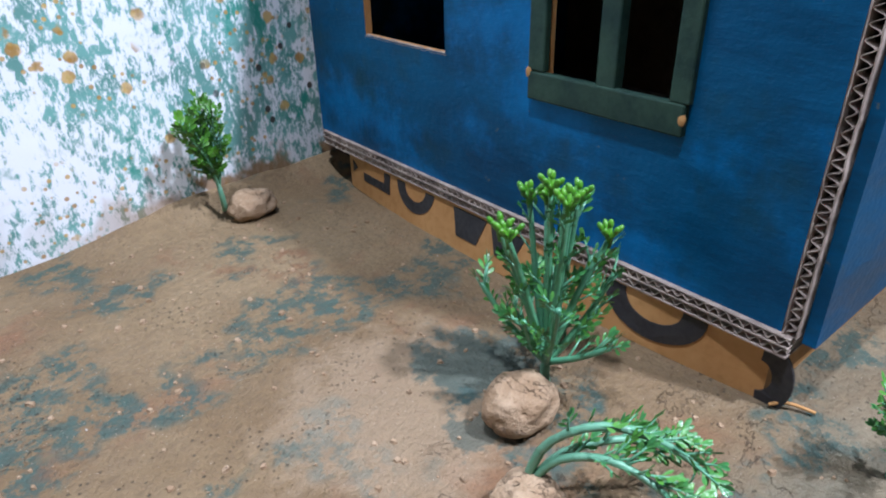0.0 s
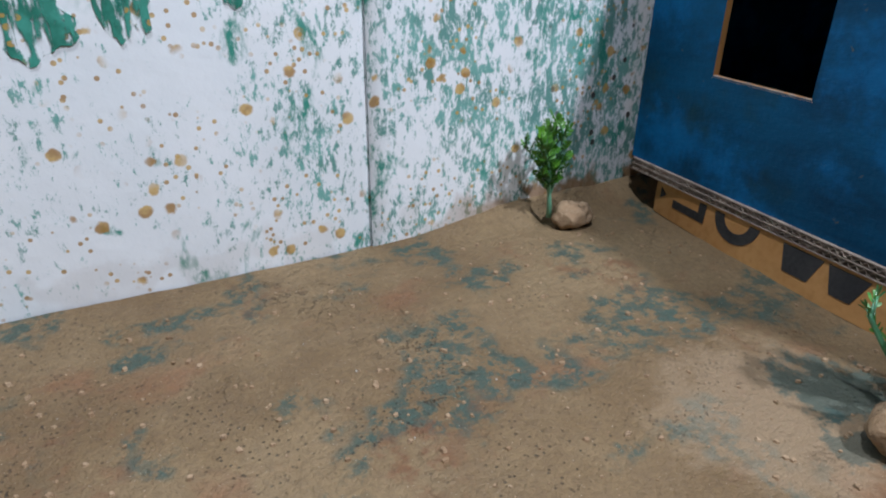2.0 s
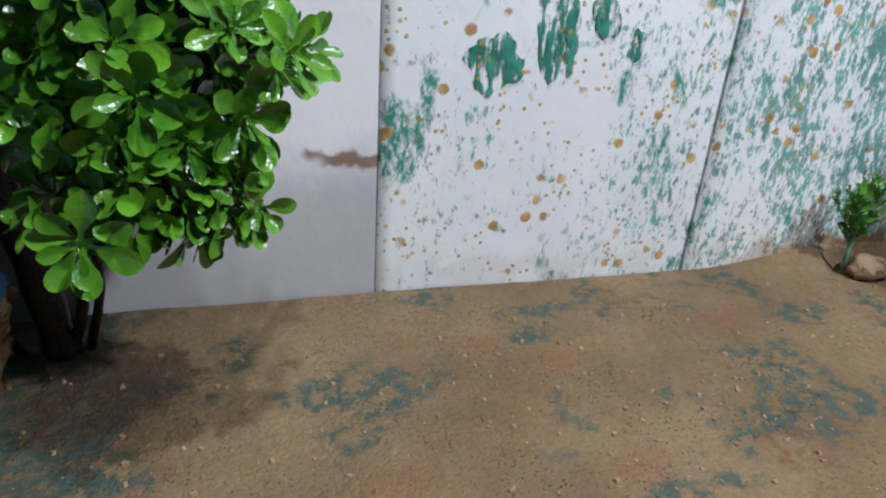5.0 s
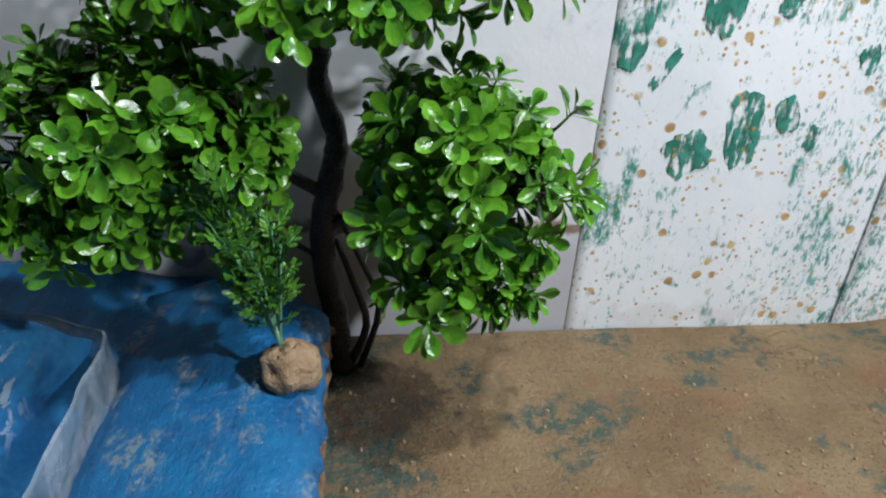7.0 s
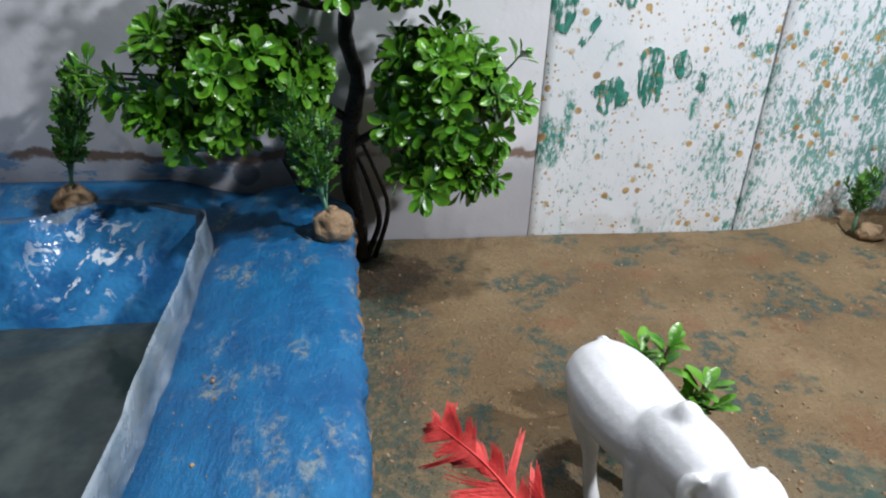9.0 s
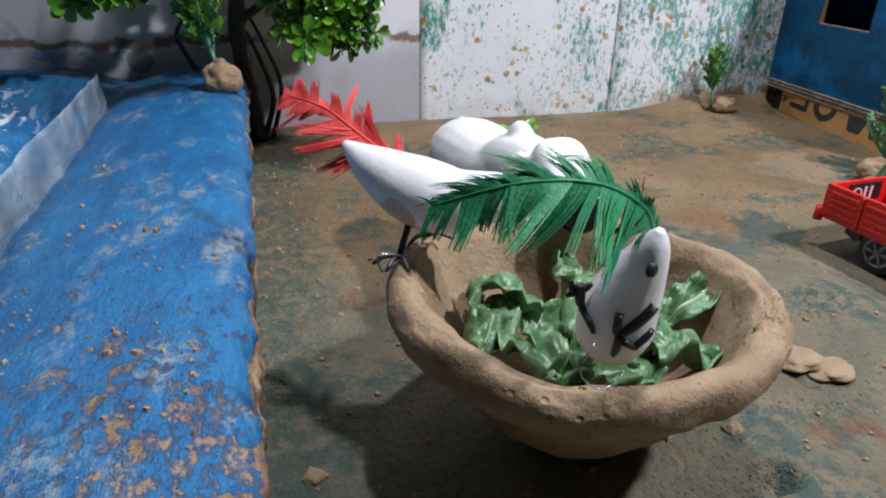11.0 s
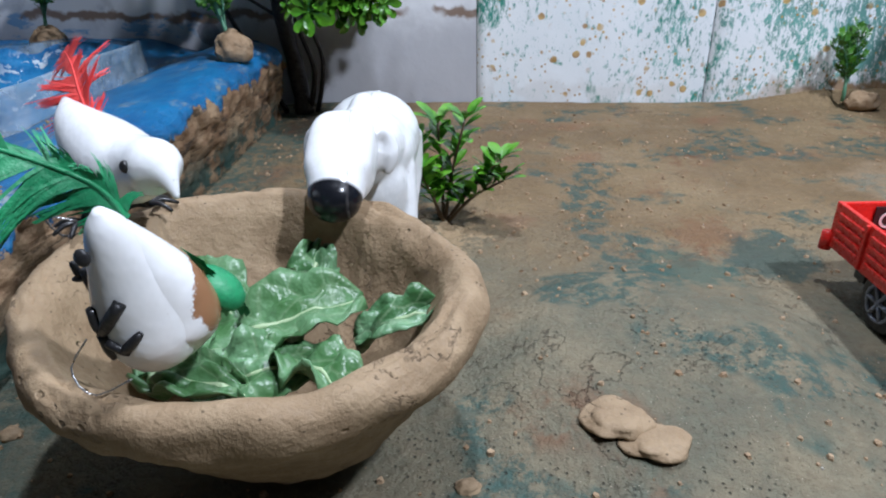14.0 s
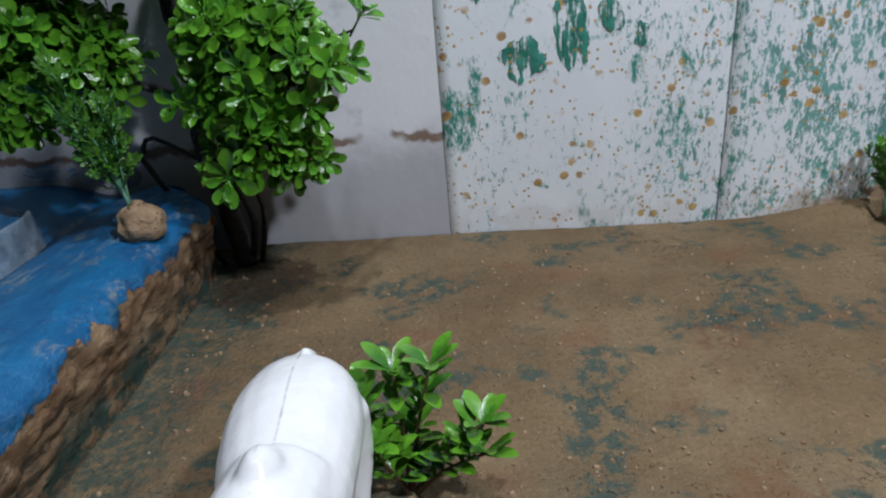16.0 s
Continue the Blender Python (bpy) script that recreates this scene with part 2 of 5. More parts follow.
def dry_brush():
    """Teal paint dragged by a dry brush: bristle streaks let the paper show, gold drops lie on it."""
    k = Mat("teal_brush_paint", 0.5)
    c = k.mix(k.ramp(k.noise(70, 5), 0.35, 0.65), (0.012, 0.16, 0.11), (0.05, 0.31, 0.24))
    gold = k.math("MULTIPLY", k.ramp(k.math("ADD", k.cells(150), k.math("MULTIPLY", k.math("SUBTRACT", k.noise(300, 3), 0.5), 0.3)), 0.27, 0.20), k.ramp(k.noise(40, 2, shift=(1, 0, 5)), 0.50, 0.56))
    c = k.mix(k.math("MULTIPLY", gold, 0.9), c, (0.42, 0.27, 0.07))
    bristle = k.noise(330, 5, 0.7, stretch=(1, 1, 0.10))
    patchy = k.math("MULTIPLY", k.math("SUBTRACT", k.noise(75, 4, 0.65, shift=(3, 0, 3)), 0.5), 0.9)
    k.put(k.b.inputs["Alpha"], k.ramp(k.math("ADD", bristle, patchy), 0.40, 0.55))
    return k.colour(c).bump(bristle, 0.0008, 0.5).m


def white_wall():
    k = Mat("grimy_white_wall", 0.55)
    c = k.mix(k.ramp(k.noise(5, 4), 0.3, 0.7), (0.66, 0.68, 0.71), (0.78, 0.79, 0.82))
    c = k.mix(k.ramp(k.noise(34, 5, shift=(3, 0, 0)), 0.58, 0.72, 0, 0.5), c, (0.42, 0.43, 0.46))
    # the white turns greyer towards the foot, with a ragged upper limit
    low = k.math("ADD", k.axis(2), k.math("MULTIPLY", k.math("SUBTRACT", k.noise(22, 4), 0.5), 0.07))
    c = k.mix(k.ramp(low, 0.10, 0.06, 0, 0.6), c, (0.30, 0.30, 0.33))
    band = k.math("MULTIPLY", k.ramp(k.math("ABSOLUTE", k.math("SUBTRACT", k.math("ADD", k.axis(2), k.math("MULTIPLY", k.math("SUBTRACT", k.noise(30, 4), 0.5), 0.03)), 0.088)), 0.006, 0.002), k.ramp(k.noise(16, 3, shift=(2, 2, 2)), 0.42, 0.5))
    c = k.mix(k.math("MULTIPLY", band, 0.85), c, (0.17, 0.085, 0.035))
    # blue brush smears and a grey ring low on the wall
    smear = k.math("MULTIPLY", k.ramp(k.axis(0), -0.36, -0.37), k.math("MULTIPLY", k.ramp(k.noise(42, 5, 0.7, stretch=(0.6, 1, 1.4), shift=(5, 1, 7)), 0.55, 0.62), k.ramp(low, 0.092, 0.080)))
    c = k.mix(k.math("MULTIPLY", smear, 0.7), c, (0.05, 0.26, 0.50))
    ring = k.math("ADD", k.dist((-0.381, 0.472, 0.070)), k.math("MULTIPLY", k.math("SUBTRACT", k.noise(120, 3), 0.5), 0.006))
    c = k.mix(k.ramp(ring, 0.0125, 0.0105, 0, 0.75), c, (0.16, 0.16, 0.18))
    c = k.mix(k.ramp(ring, 0.0070, 0.0045, 0, 0.7), c, (0.34, 0.35, 0.38))
    return k.colour(c).bump(k.noise(60, 4), 0.001, 0.5).m


def plain(name, a, b, scale=40, rough=0.6, metal=0.0, bump=0.0006, spec=0.5, per=None):
    k = Mat(name, rough, metal, spec)
    n = k.noise(scale, 5)
    c = k.mix(k.ramp(n, 0.3, 0.7), a, b)
    f = k.noise(scale * 7, 3)
    c = k.mix(k.ramp(f, 0.45, 0.8, 0, 0.25), c, tuple(v * 0.5 for v in a))
    if per:
        c = k.mix(k.ramp(k.each(), 0, 1, 0, 1), c, k.mix(1.0, c, per, "MULTIPLY"))
    k.colour(c).rough(k.ramp(f, 0.3, 0.7, max(rough - 0.1, 0.05), min(rough + 0.12, 1)))
    return k.bump(k.math("ADD", n, k.math("MULTIPLY", f, 0.4)), bump).m


def house_paint():
    k = Mat("brushed_blue_paint", 0.5, spec=0.16)
    brush = k.noise(30, 6, 0.7, stretch=(0.35, 0.35, 1.0))
    c = k.mix(k.ramp(brush, 0.3, 0.7), (0.001, 0.042, 0.098), (0.001, 0.088, 0.200))
    c = k.mix(k.ramp(k.noise(13, 6, 0.65, shift=(1, 2, 3)), 0.47, 0.66, 0, 0.8), c, (0.001, 0.150, 0.390))
    c = k.mix(k.ramp(k.noise(17, 4, shift=(4, 2, 3)), 0.52, 0.7, 0, 0.75), c, (0.010, 0.046, 0.060))
    c = k.mix(k.ramp(k.noise(75, 4, 0.7, shift=(8, 0, 0)), 0.66, 0.72, 0, 0.6), c, (0.15, 0.14, 0.06))
    k.colour(c).rough(k.ramp(brush, 0.3, 0.7, 0.3, 0.55))
    return k.bump(k.math("ADD", brush, k.math("MULTIPLY", k.noise(300, 3), 0.2)), 0.0012).m


def leaf_mat(name, a, b, young, rough=0.28, reach=None):
    k = Mat(name, rough, spec=0.5)
    c = k.mix(k.island(), a, b)
    c = k.mix(k.ramp(k.noise(95, 3), 0.35, 0.7, 0, 0.6), c, young)
    c = k.mix(k.ramp(k.each(), 0.3, 1, 0, 0.45), c, young)
    if reach:
        # paddles pale towards their tips
        c = k.mix(k.ramp(k.dist((0, 0, 0)), reach * 0.55, reach * 1.1, 0, 0.65), c, young)
    k.colour(c)
    k.b.inputs["Subsurface Weight"].default_value = 0.0
    k.b.inputs["Coat Weight"].default_value = 0.15
    return k.bump(k.noise(400, 2), 0.0004).m


def kale_mat():
    k = Mat("kale", 0.36)
    v = k.cells(95, feature="DISTANCE_TO_EDGE")
    c = k.mix(k.ramp(k.noise(45, 4), 0.35, 0.65), (0.040, 0.125, 0.040), (0.155, 0.30, 0.160))
    c = k.mix(k.ramp(v, 0.07, 0.01, 0, 0.26), c, (0.36, 0.47, 0.30))
    c = k.mix(k.each(), c, k.mix(0.5, c, (0.06, 0.16, 0.04)))
    return k.colour(c).bump(k.math("ADD", v, k.noise(120, 3)), 0.002, 0.8).m


def toy_white(name, spots, rag=0.008, seam=False):
    k = Mat(name, 0.22)
    c = k.mix(k.ramp(k.noise(60, 3), 0.3, 0.7), (0.78, 0.79, 0.80), (0.86, 0.87, 0.88))
    c = k.mix(k.ramp(k.noise(210, 3), 0.70, 0.78, 0, 0.5), c, (0.4, 0.37, 0.33))
    for p, r, col in spots:
        edge = k.math("ADD", k.dist(p), k.math("MULTIPLY", k.math("SUBTRACT", k.noise(190, 4, 0.7), 0.5), rag))
        c = k.mix(k.ramp(edge, r, r * 0.9), c, col)
    if seam:
        # the mould seam along the back, dark with dirt
        off = k.math("ABSOLUTE", k.math("ADD", k.axis(0), k.math("ADD", k.math("MULTIPLY", k.axis(1), 0.10), 0.1455)))
        c = k.mix(k.math("MULTIPLY", k.ramp(off, 0.0007, 0.0002, 0, 0.5), k.ramp(k.noise(70, 4), 0.40, 0.60)), c, (0.25, 0.23, 0.22))
    return k.colour(c).bump(k.noise(140, 2), 0.0004).m


def plastic_sheet():
    k = Mat("cloudy_plastic", 0.18)
    k.b.inputs["Transmission Weight"].default_value = 0.0
    k.put(k.b.inputs["Alpha"], k.ramp(k.noise(40, 4), 0.3, 0.7, 0.22, 0.50))
    k.colour(k.mix(k.ramp(k.noise(55, 4), 0.35, 0.7), (0.30, 0.40, 0.47), (0.50, 0.58, 0.64)))
    return k.bump(k.noise(45, 3), 0.004).m


def water_mat():
    k = Mat("murky_water", 0.06)
    k.colour(k.mix(k.ramp(k.noise(18, 4), 0.35, 0.65), (0.022, 0.036, 0.038), (0.062, 0.080, 0.074)))
    return k.bump(k.noise(16, 2), 0.0015, 0.4).m


def wet_liner():
    k = Mat("wet_blue_liner", 0.2)
    c = k.mix(k.ramp(k.noise(26, 5, distort=0.8), 0.35, 0.65), (0.012, 0.10, 0.26), (0.03, 0.22, 0.46))
    # pale blotches over the blue, whiter and denser near one end
    c = k.mix(k.ramp(k.noise(48, 4, distort=0.5, shift=(3, 3, 3)), 0.68, 0.74, 0, 0.6), c, (0.42, 0.53, 0.62))
    near = k.ramp(k.dist((-0.075, -0.014, 0.042)), 0.055, 0.02)
    c = k.mix(k.math("MULTIPLY", near, k.ramp(k.noise(75, 4, 0.6, distort=0.6), 0.54, 0.60)), c, (0.62, 0.70, 0.76))
    return k.colour(c).bump(k.noise(40, 3), 0.004).m


FLOOR, BLOCK, PAPER, WALL = clay_floor(), blue_block(), splatter_paper(), white_wall()
BOWL = wet_clay("bowl_clay", (0.275, 0.190, 0.112), (0.345, 0.247, 0.150), (0.225, 0.148, 0.082), 0.0024)
MUD = wet_clay("mud_ball", (0.28, 0.18, 0.10), (0.41, 0.29, 0.18), (0.22, 0.13, 0.07))
HOUSE = house_paint()
CARD = plain("brown_cardboard", (0.39, 0.185, 0.055), (0.48, 0.25, 0.085), 30, 0.75)
LINER = plain("cardboard_edge", (0.22, 0.17, 0.14), (0.46, 0.37, 0.30), 110, 0.85)
INK = plain("black_print", (0.012, 0.012, 0.014), (0.03, 0.028, 0.028), 60, 0.6)
FRAME = plain("dark_green_paint", (0.010, 0.032, 0.026), (0.030, 0.066, 0.044), 50, 0.55, spec=0.25)
# darkened copy of the cardboard: the gloom behind the windows is in its colour
INSIDE = plain("shaded_cardboard_inside", (0.10, 0.055, 0.025), (0.16, 0.09, 0.04), 40, 0.85)
BARK = plain("black_plastic_bark", (0.010, 0.009, 0.009), (0.035, 0.03, 0.028), 120, 0.32, bump=0.002)
LEAF = leaf_mat("bonsai_leaf", (0.022, 0.115, 0.012), (0.048, 0.215, 0.016), (0.135, 0.37, 0.025), 0.26, 0.015)
FERN = leaf_mat("fern_leaf", (0.014, 0.085, 0.028), (0.032, 0.145, 0.032), (0.075, 0.23, 0.03), 0.35)
PALE = leaf_mat("pale_fern_leaf", (0.07, 0.24, 0.14), (0.12, 0.33, 0.20), (0.10, 0.30, 0.14), 0.32)
STEM = plain("green_stem", (0.10, 0.28, 0.17), (0.17, 0.38, 0.24), 80, 0.35)
FERN_TIP = leaf_mat("fern_tip", (0.020, 0.105, 0.020), (0.050, 0.190, 0.022), (0.13, 0.34, 0.025), 0.35)
PALE_TIP = leaf_mat("pale_fern_tip", (0.018, 0.125, 0.048), (0.045, 0.200, 0.055), (0.12, 0.34, 0.03), 0.33)
BUD = leaf_mat("green_bud", (0.028, 0.15, 0.010), (0.06, 0.23, 0.014), (0.10, 0.30, 0.018), 0.35)
BROWN_STEM = plain("brown_stem", (0.06, 0.035, 0.02), (0.11, 0.07, 0.03), 80, 0.5)
KALE = kale_mat()
KALE_RIB = plain("kale_rib", (0.34, 0.46, 0.25), (0.45, 0.55, 0.34), 60, 0.45)
RED = plain("red_plastic", (0.62, 0.018, 0.014), (0.72, 0.03, 0.022), 50, 0.3)
BLACK = plain("black_plastic", (0.010, 0.010, 0.011), (0.022, 0.022, 0.024), 70, 0.4)
RIM = plain("grey_rim", (0.16, 0.18, 0.24), (0.26, 0.28, 0.34), 70, 0.35, 0.4)
WHITE = plain("white_print", (0.75, 0.75, 0.75), (0.82, 0.82, 0.82), 40, 0.5)
RED_F = plain("red_feather", (0.66, 0.035, 0.035), (0.80, 0.08, 0.07), 90, 0.6)
GREEN_F = plain("green_feather", (0.008, 0.19, 0.075), (0.02, 0.30, 0.12), 90, 0.5)
GRIT = plain("pale_grit", (0.36, 0.33, 0.28), (0.48, 0.45, 0.40), 90, 0.8)
WIRE = plain("steel_wire", (0.4, 0.4, 0.42), (0.55, 0.55, 0.56), 90, 0.3, 0.9)
TEAL = dry_brush()
PLASTIC, WATER, WET = plastic_sheet(), water_mat(), wet_liner()
ROOM = plain("room_plaster", (0.15, 0.16, 0.17), (0.20, 0.21, 0.22), 6, 0.85)


# ---- mesh helpers ----
def smooth(a, b, x):
    t = min(max((x - a) / (b - a), 0), 1)
    return t * t * (3 - 2 * t)


def finish(bm, name, mats, smooth=True):
    me = bpy.data.meshes.new(name)
    bm.normal_update()
    bm.to_mesh(me)
    bm.free()
    for m in mats if isinstance(mats, (list, tuple)) else [mats]:
        me.materials.append(m)
    if smooth:
        me.polygons.foreach_set("use_smooth", [True] * len(me.polygons))
    return me


def part(name, bm, material, parent, label="", smooth=True):
    ob = new(name, finish(bm, name, material, smooth) if isinstance(bm, bmesh.types.BMesh) else bm)
    ob.parent = parent
    return tagged(ob, label)


def thing(name, m, label, category, group="", kind=""):
    ob = new(name)
    ob.matrix_basis = m if isinstance(m, Matrix) else Matrix.Translation(m)
    ob.empty_display_size = 0.02
    return tagged(ob, label, category, group, kind)


def whole(name, bm, material, label, category="", group="", kind="", smooth=True, m=None):
    ob = new(name, finish(bm, name, material, smooth))
    if m:
        ob.matrix_basis = m
    return tagged(ob, label, category, group, kind)


def box(bm, lo, hi, bevel=0.0, mat=0, m=None):
    r = bmesh.ops.create_cube(bm, size=1)
    vs = r["verts"]
    for v in vs:
        v.co = Vector([lo[i] + (v.co[i] + 0.5) * (hi[i] - lo[i]) for i in range(3)])
    faces = list({f for v in vs for f in v.link_faces})
    if bevel:
        e = list({e for v in vs for e in v.link_edges})
        out = bmesh.ops.bevel(bm, geom=e, offset=bevel, segments=2, affect="EDGES", profile=0.5)
        vs = list({v for f in out["faces"] for v in f.verts} | {v for v in vs if v.is_valid})
        faces = list({f for v in vs for f in v.link_faces})
    for f in faces:
        f.material_index = mat
    if m:
        bmesh.ops.transform(bm, matrix=m, verts=vs)
    return vs


def tube(bm, pts, radii, seg=8, mat=0, cap=True):
    pts = [Vector(p) for p in pts]
    rings = []
    ref = Vector((0.31, 0.17, 0.93))
    for i, p in enumerate(pts):
        d = (pts[min(i + 1, len(pts) - 1)] - pts[max(i - 1, 0)]).normalized()
        a = d.cross(ref)
        if a.length < 0.1:
            a = d.cross(Vector((1, 0, 0)))
        a.normalize()
        b = d.cross(a)
        r = radii[i] if isinstance(radii, (list, tuple)) else radii
        rings.append([bm.verts.new(p + (a * math.cos(k * math.tau / seg) + b * math.sin(k * math.tau / seg)) * r) for k in range(seg)])
    for r0, r1 in zip(rings, rings[1:]):
        for k in range(seg):
            bm.faces.new((r0[k], r0[(k + 1) % seg], r1[(k + 1) % seg], r1[k])).material_index = mat
    if cap:
        bm.faces.new(rings[0][::-1]).material_index = mat
        bm.faces.new(rings[-1]).material_index = mat
    return rings


def curve(pts, n):
    """n + 1 points on a smooth line through pts."""
    pts = [Vector(p) for p in pts]
    out = []
    for i in range(n + 1):
        u = i / n * (len(pts) - 1)
        k = min(int(u), len(pts) - 2)
        f = u - k
        p0, p1, p2, p3 = pts[max(k - 1, 0)], pts[k], pts[k + 1], pts[min(k + 2, len(pts) - 1)]
        out.append(0.5 * (2 * p1 + (p2 - p0) * f + (2 * p0 - 5 * p1 + 4 * p2 - p3) * f * f + (3 * p1 - p0 - 3 * p2 + p3) * f ** 3))
    return out


def ball(bm, c, r, mat=0, seg=16, m=None):
    res = bmesh.ops.create_uvsphere(bm, u_segments=seg, v_segments=max(seg // 2, 6), radius=1)
    r = r if isinstance(r, (tuple, list)) else (r, r, r)
    for v in res["verts"]:
        p = Vector((v.co.x * r[0], v.co.y * r[1], v.co.z * r[2]))
        v.co = (m @ p if m else p) + Vector(c)
    for f in {f for v in res["verts"] for f in v.link_faces}:
        f.material_index = mat
    return res["verts"]


def blade(bm, base, d, up, length, width, curl=0.2, n=5, shape=1.6, cup=0.2, mat=0):
    """One leaf: a strip with a midrib, widest towards its tip when shape is above 1."""
    d, up = Vector(d).normalized(), Vector(up)
    side = d.cross(up)
    if side.length < 1e-3:
        side = d.cross(Vector((1, 0.2, 0)))
    side.normalize()
    nrm = side.cross(d).normalized()
    rows = []
    top = 0.42 + 0.15 * min(shape, 1.8)
    steps = [top * q / max(n - 2, 2) for q in range(max(n - 2, 2) + 1)] + [top + (1 - top) * f for f in ((0.4, 0.72, 0.93, 1.0) if n > 3 else (0.6, 1.0))]
    for u in steps:
        w = 0.10 + 0.90 * smooth(0, top, u) if u <= top else math.sqrt(max(1 - ((u - top) / (1 - top)) ** 2, 0.0004))
        w *= width * 0.5
        c = Vector(base) + d * length * u + nrm * (-curl * length * u * u)
        rows.append([bm.verts.new(c - side * w + nrm * cup * w), bm.verts.new(c), bm.verts.new(c + side * w + nrm * cup * w)])
    for a, b in zip(rows, rows[1:]):
        for k in (0, 1):
            bm.faces.new((a[k], a[k + 1], b[k + 1], b[k])).material_index = mat


def feather(bm, pts, length, mat, droop=0.35, n=46, seed=1, wid=0.00075, face=(0, -0.75, 0.65)):
    """A feather: a thin quill with many loose barbs down both sides."""
    rnd = random.Random(seed)
    line = curve(pts, n)
    tube(bm, line, [0.0008 * (1 - 0.8 * i / n) for i in range(n + 1)], 5, mat)
    for s in (-1, 1):
        i = 4
        while i <= n:
            # barbs cling together in locks that part from one another
            lock = rnd.randint(3, 9)
            mid, reach = min(i + lock / 2, n), rnd.choice((1.25, 1.05, 0.9, 0.65))
            rake, lift = rnd.uniform(0.45, 1.05), rnd.uniform(-0.16, 0.2)
            sway = Vector((rnd.uniform(-0.3, 0.3), rnd.uniform(-0.3, 0.3), rnd.uniform(-0.4, 0.25)))
            for k0 in range(i, min(i + lock, n + 1)):
                for rep in range(3):
                    u = k0 / n
                    d = (line[min(k0 + 1, n)] - line[k0 - 1]).normalized()
                    side = d.cross(Vector(face))
                    side = (side.normalized() if side.length > 0.1 else Vector((1, 0, 0))) * s
                    loose = 0.35 if rnd.random() < 0.12 else 0.06
                    w = (side + d * (rake + rnd.uniform(-loose, loose)) + Vector(face) * (lift + rnd.uniform(-loose, loose))).normalized()
                    ln = reach * length * (0.40 + 0.60 * math.sin(math.pi * min(u * 0.9 + 0.12, 1))) * rnd.uniform(0.7, 1.0)
                    p, prev = line[k0] + d * rnd.uniform(-0.5, 0.5) * 0.001, None
                    gather = d * ((mid - k0) * 0.00028)
                    for k in range(5):
                        f = k / 4
                        q = p + w * ln * f + Vector((0, 0, -droop * ln * f * f)) + d * 0.25 * ln * f * f + gather * f + sway * (f * f * ln)
                        h = d * wid * (1 - 0.75 * f)
                        now = (bm.verts.new(q - h), bm.verts.new(q + h))
                        if prev:
                            bm.faces.new((prev[0], prev[1], now[1], now[0])).material_index = mat
                        prev = now
            i += lock


def lumpy(bm, amount, scale, seed=0.0):
    for v in bm.verts:
        n = noise.noise_vector(v.co * scale + Vector((seed, seed * 2, seed * 3)))
        v.co += n * amount


# ---- the ground ----
def ground_height(x, y):
    z = 0.0016 * noise.noise(Vector((x * 14, y * 14, 0))) + 0.0007 * noise.noise(Vector((x * 60, y * 60, 3)))
    # a low mound beside the bowl
    r = math.hypot((x + 0.035) / 0.088, (y - 0.045) / 0.085) + 0.10 * noise.noise(Vector((x * 18, y * 18, 9)))
    z += 0.0115 * (1 - smooth(0.45, 1.05, r))
    # a hollow dug beside the bowl, and a furrow under the truck
    h = math.hypot(x + 0.108, (y + 0.0565) * 1.3) / 0.0125 + 0.35 * noise.noise(Vector((x * 90, y * 90, 1)))
    z += 0.0022 * smooth(1.6, 1.1, h) - 0.0125 * (1 - smooth(0.45, 0.95, h))
    # a ridge of clay where the ground meets the wall
    z += 0.012 * smooth(0.445, 0.47, y + 0.012 * noise.noise(Vector((x * 30, 2, 0)))) * smooth(0.12, 0.22, x)
    near = math.hypot(x + 0.14, y - 0.18) / 0.022
    z += 0.004 * (1 - smooth(0.3, 1.0, near))
    return z


def spread(lo, mid0, mid1, hi, step, coarse):
    out = list(np.arange(mid0, mid1 + step / 2, step))
    out = list(np.linspace(lo, mid0, coarse, endpoint=False)) + out + list(np.linspace(mid1, hi, coarse + 1))[1:]
    return [float(v) for v in out]


def build_ground():
    xs, ys = spread(-1.5, -0.36, 0.52, 1.5, 0.0036, 14), spread(-1.6, -0.20, 0.466, 0.47, 0.0036, 14)
    verts = [(x, y, ground_height(x, y)) for y in ys for x in xs]
    w = len(xs)
    faces = [(j * w + i, j * w + i + 1, (j + 1) * w + i + 1, (j + 1) * w + i) for j in range(len(ys) - 1) for i in range(w - 1)]
    me = bpy.data.meshes.new("ground")
    me.from_pydata(verts, [], faces)
    me.polygons.foreach_set("use_smooth", [True] * len(faces))
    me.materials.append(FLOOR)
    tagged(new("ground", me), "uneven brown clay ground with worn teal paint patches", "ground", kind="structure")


build_ground()


# ---- walls and ceiling ----
WALL_Y = 0.472


def slab(name, lo, hi, material, label, category="wall"):
    bm = bmesh.new()
    box(bm, lo, hi)
    return whole(name, bm, material, label, category, kind="structure", smooth=False)


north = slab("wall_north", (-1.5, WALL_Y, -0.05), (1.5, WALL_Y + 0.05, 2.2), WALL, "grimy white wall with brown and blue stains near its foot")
slab("wall_south", (-1.5, -1.65, -0.05), (1.5, -1.6, 2.2), ROOM, "plain plaster wall of the room")
slab("wall_west", (-1.55, -1.65, -0.05), (-1.5, 0.522, 2.2), ROOM, "plain plaster wall of the room")
slab("wall_east", (1.5, -1.65, -0.05), (1.55, 0.522, 2.2), ROOM, "plain plaster wall of the room")
slab("ceiling", (-1.55, -1.65, 2.2), (1.55, 0.522, 2.25), ROOM, "plain pale ceiling of the room", "ceiling")


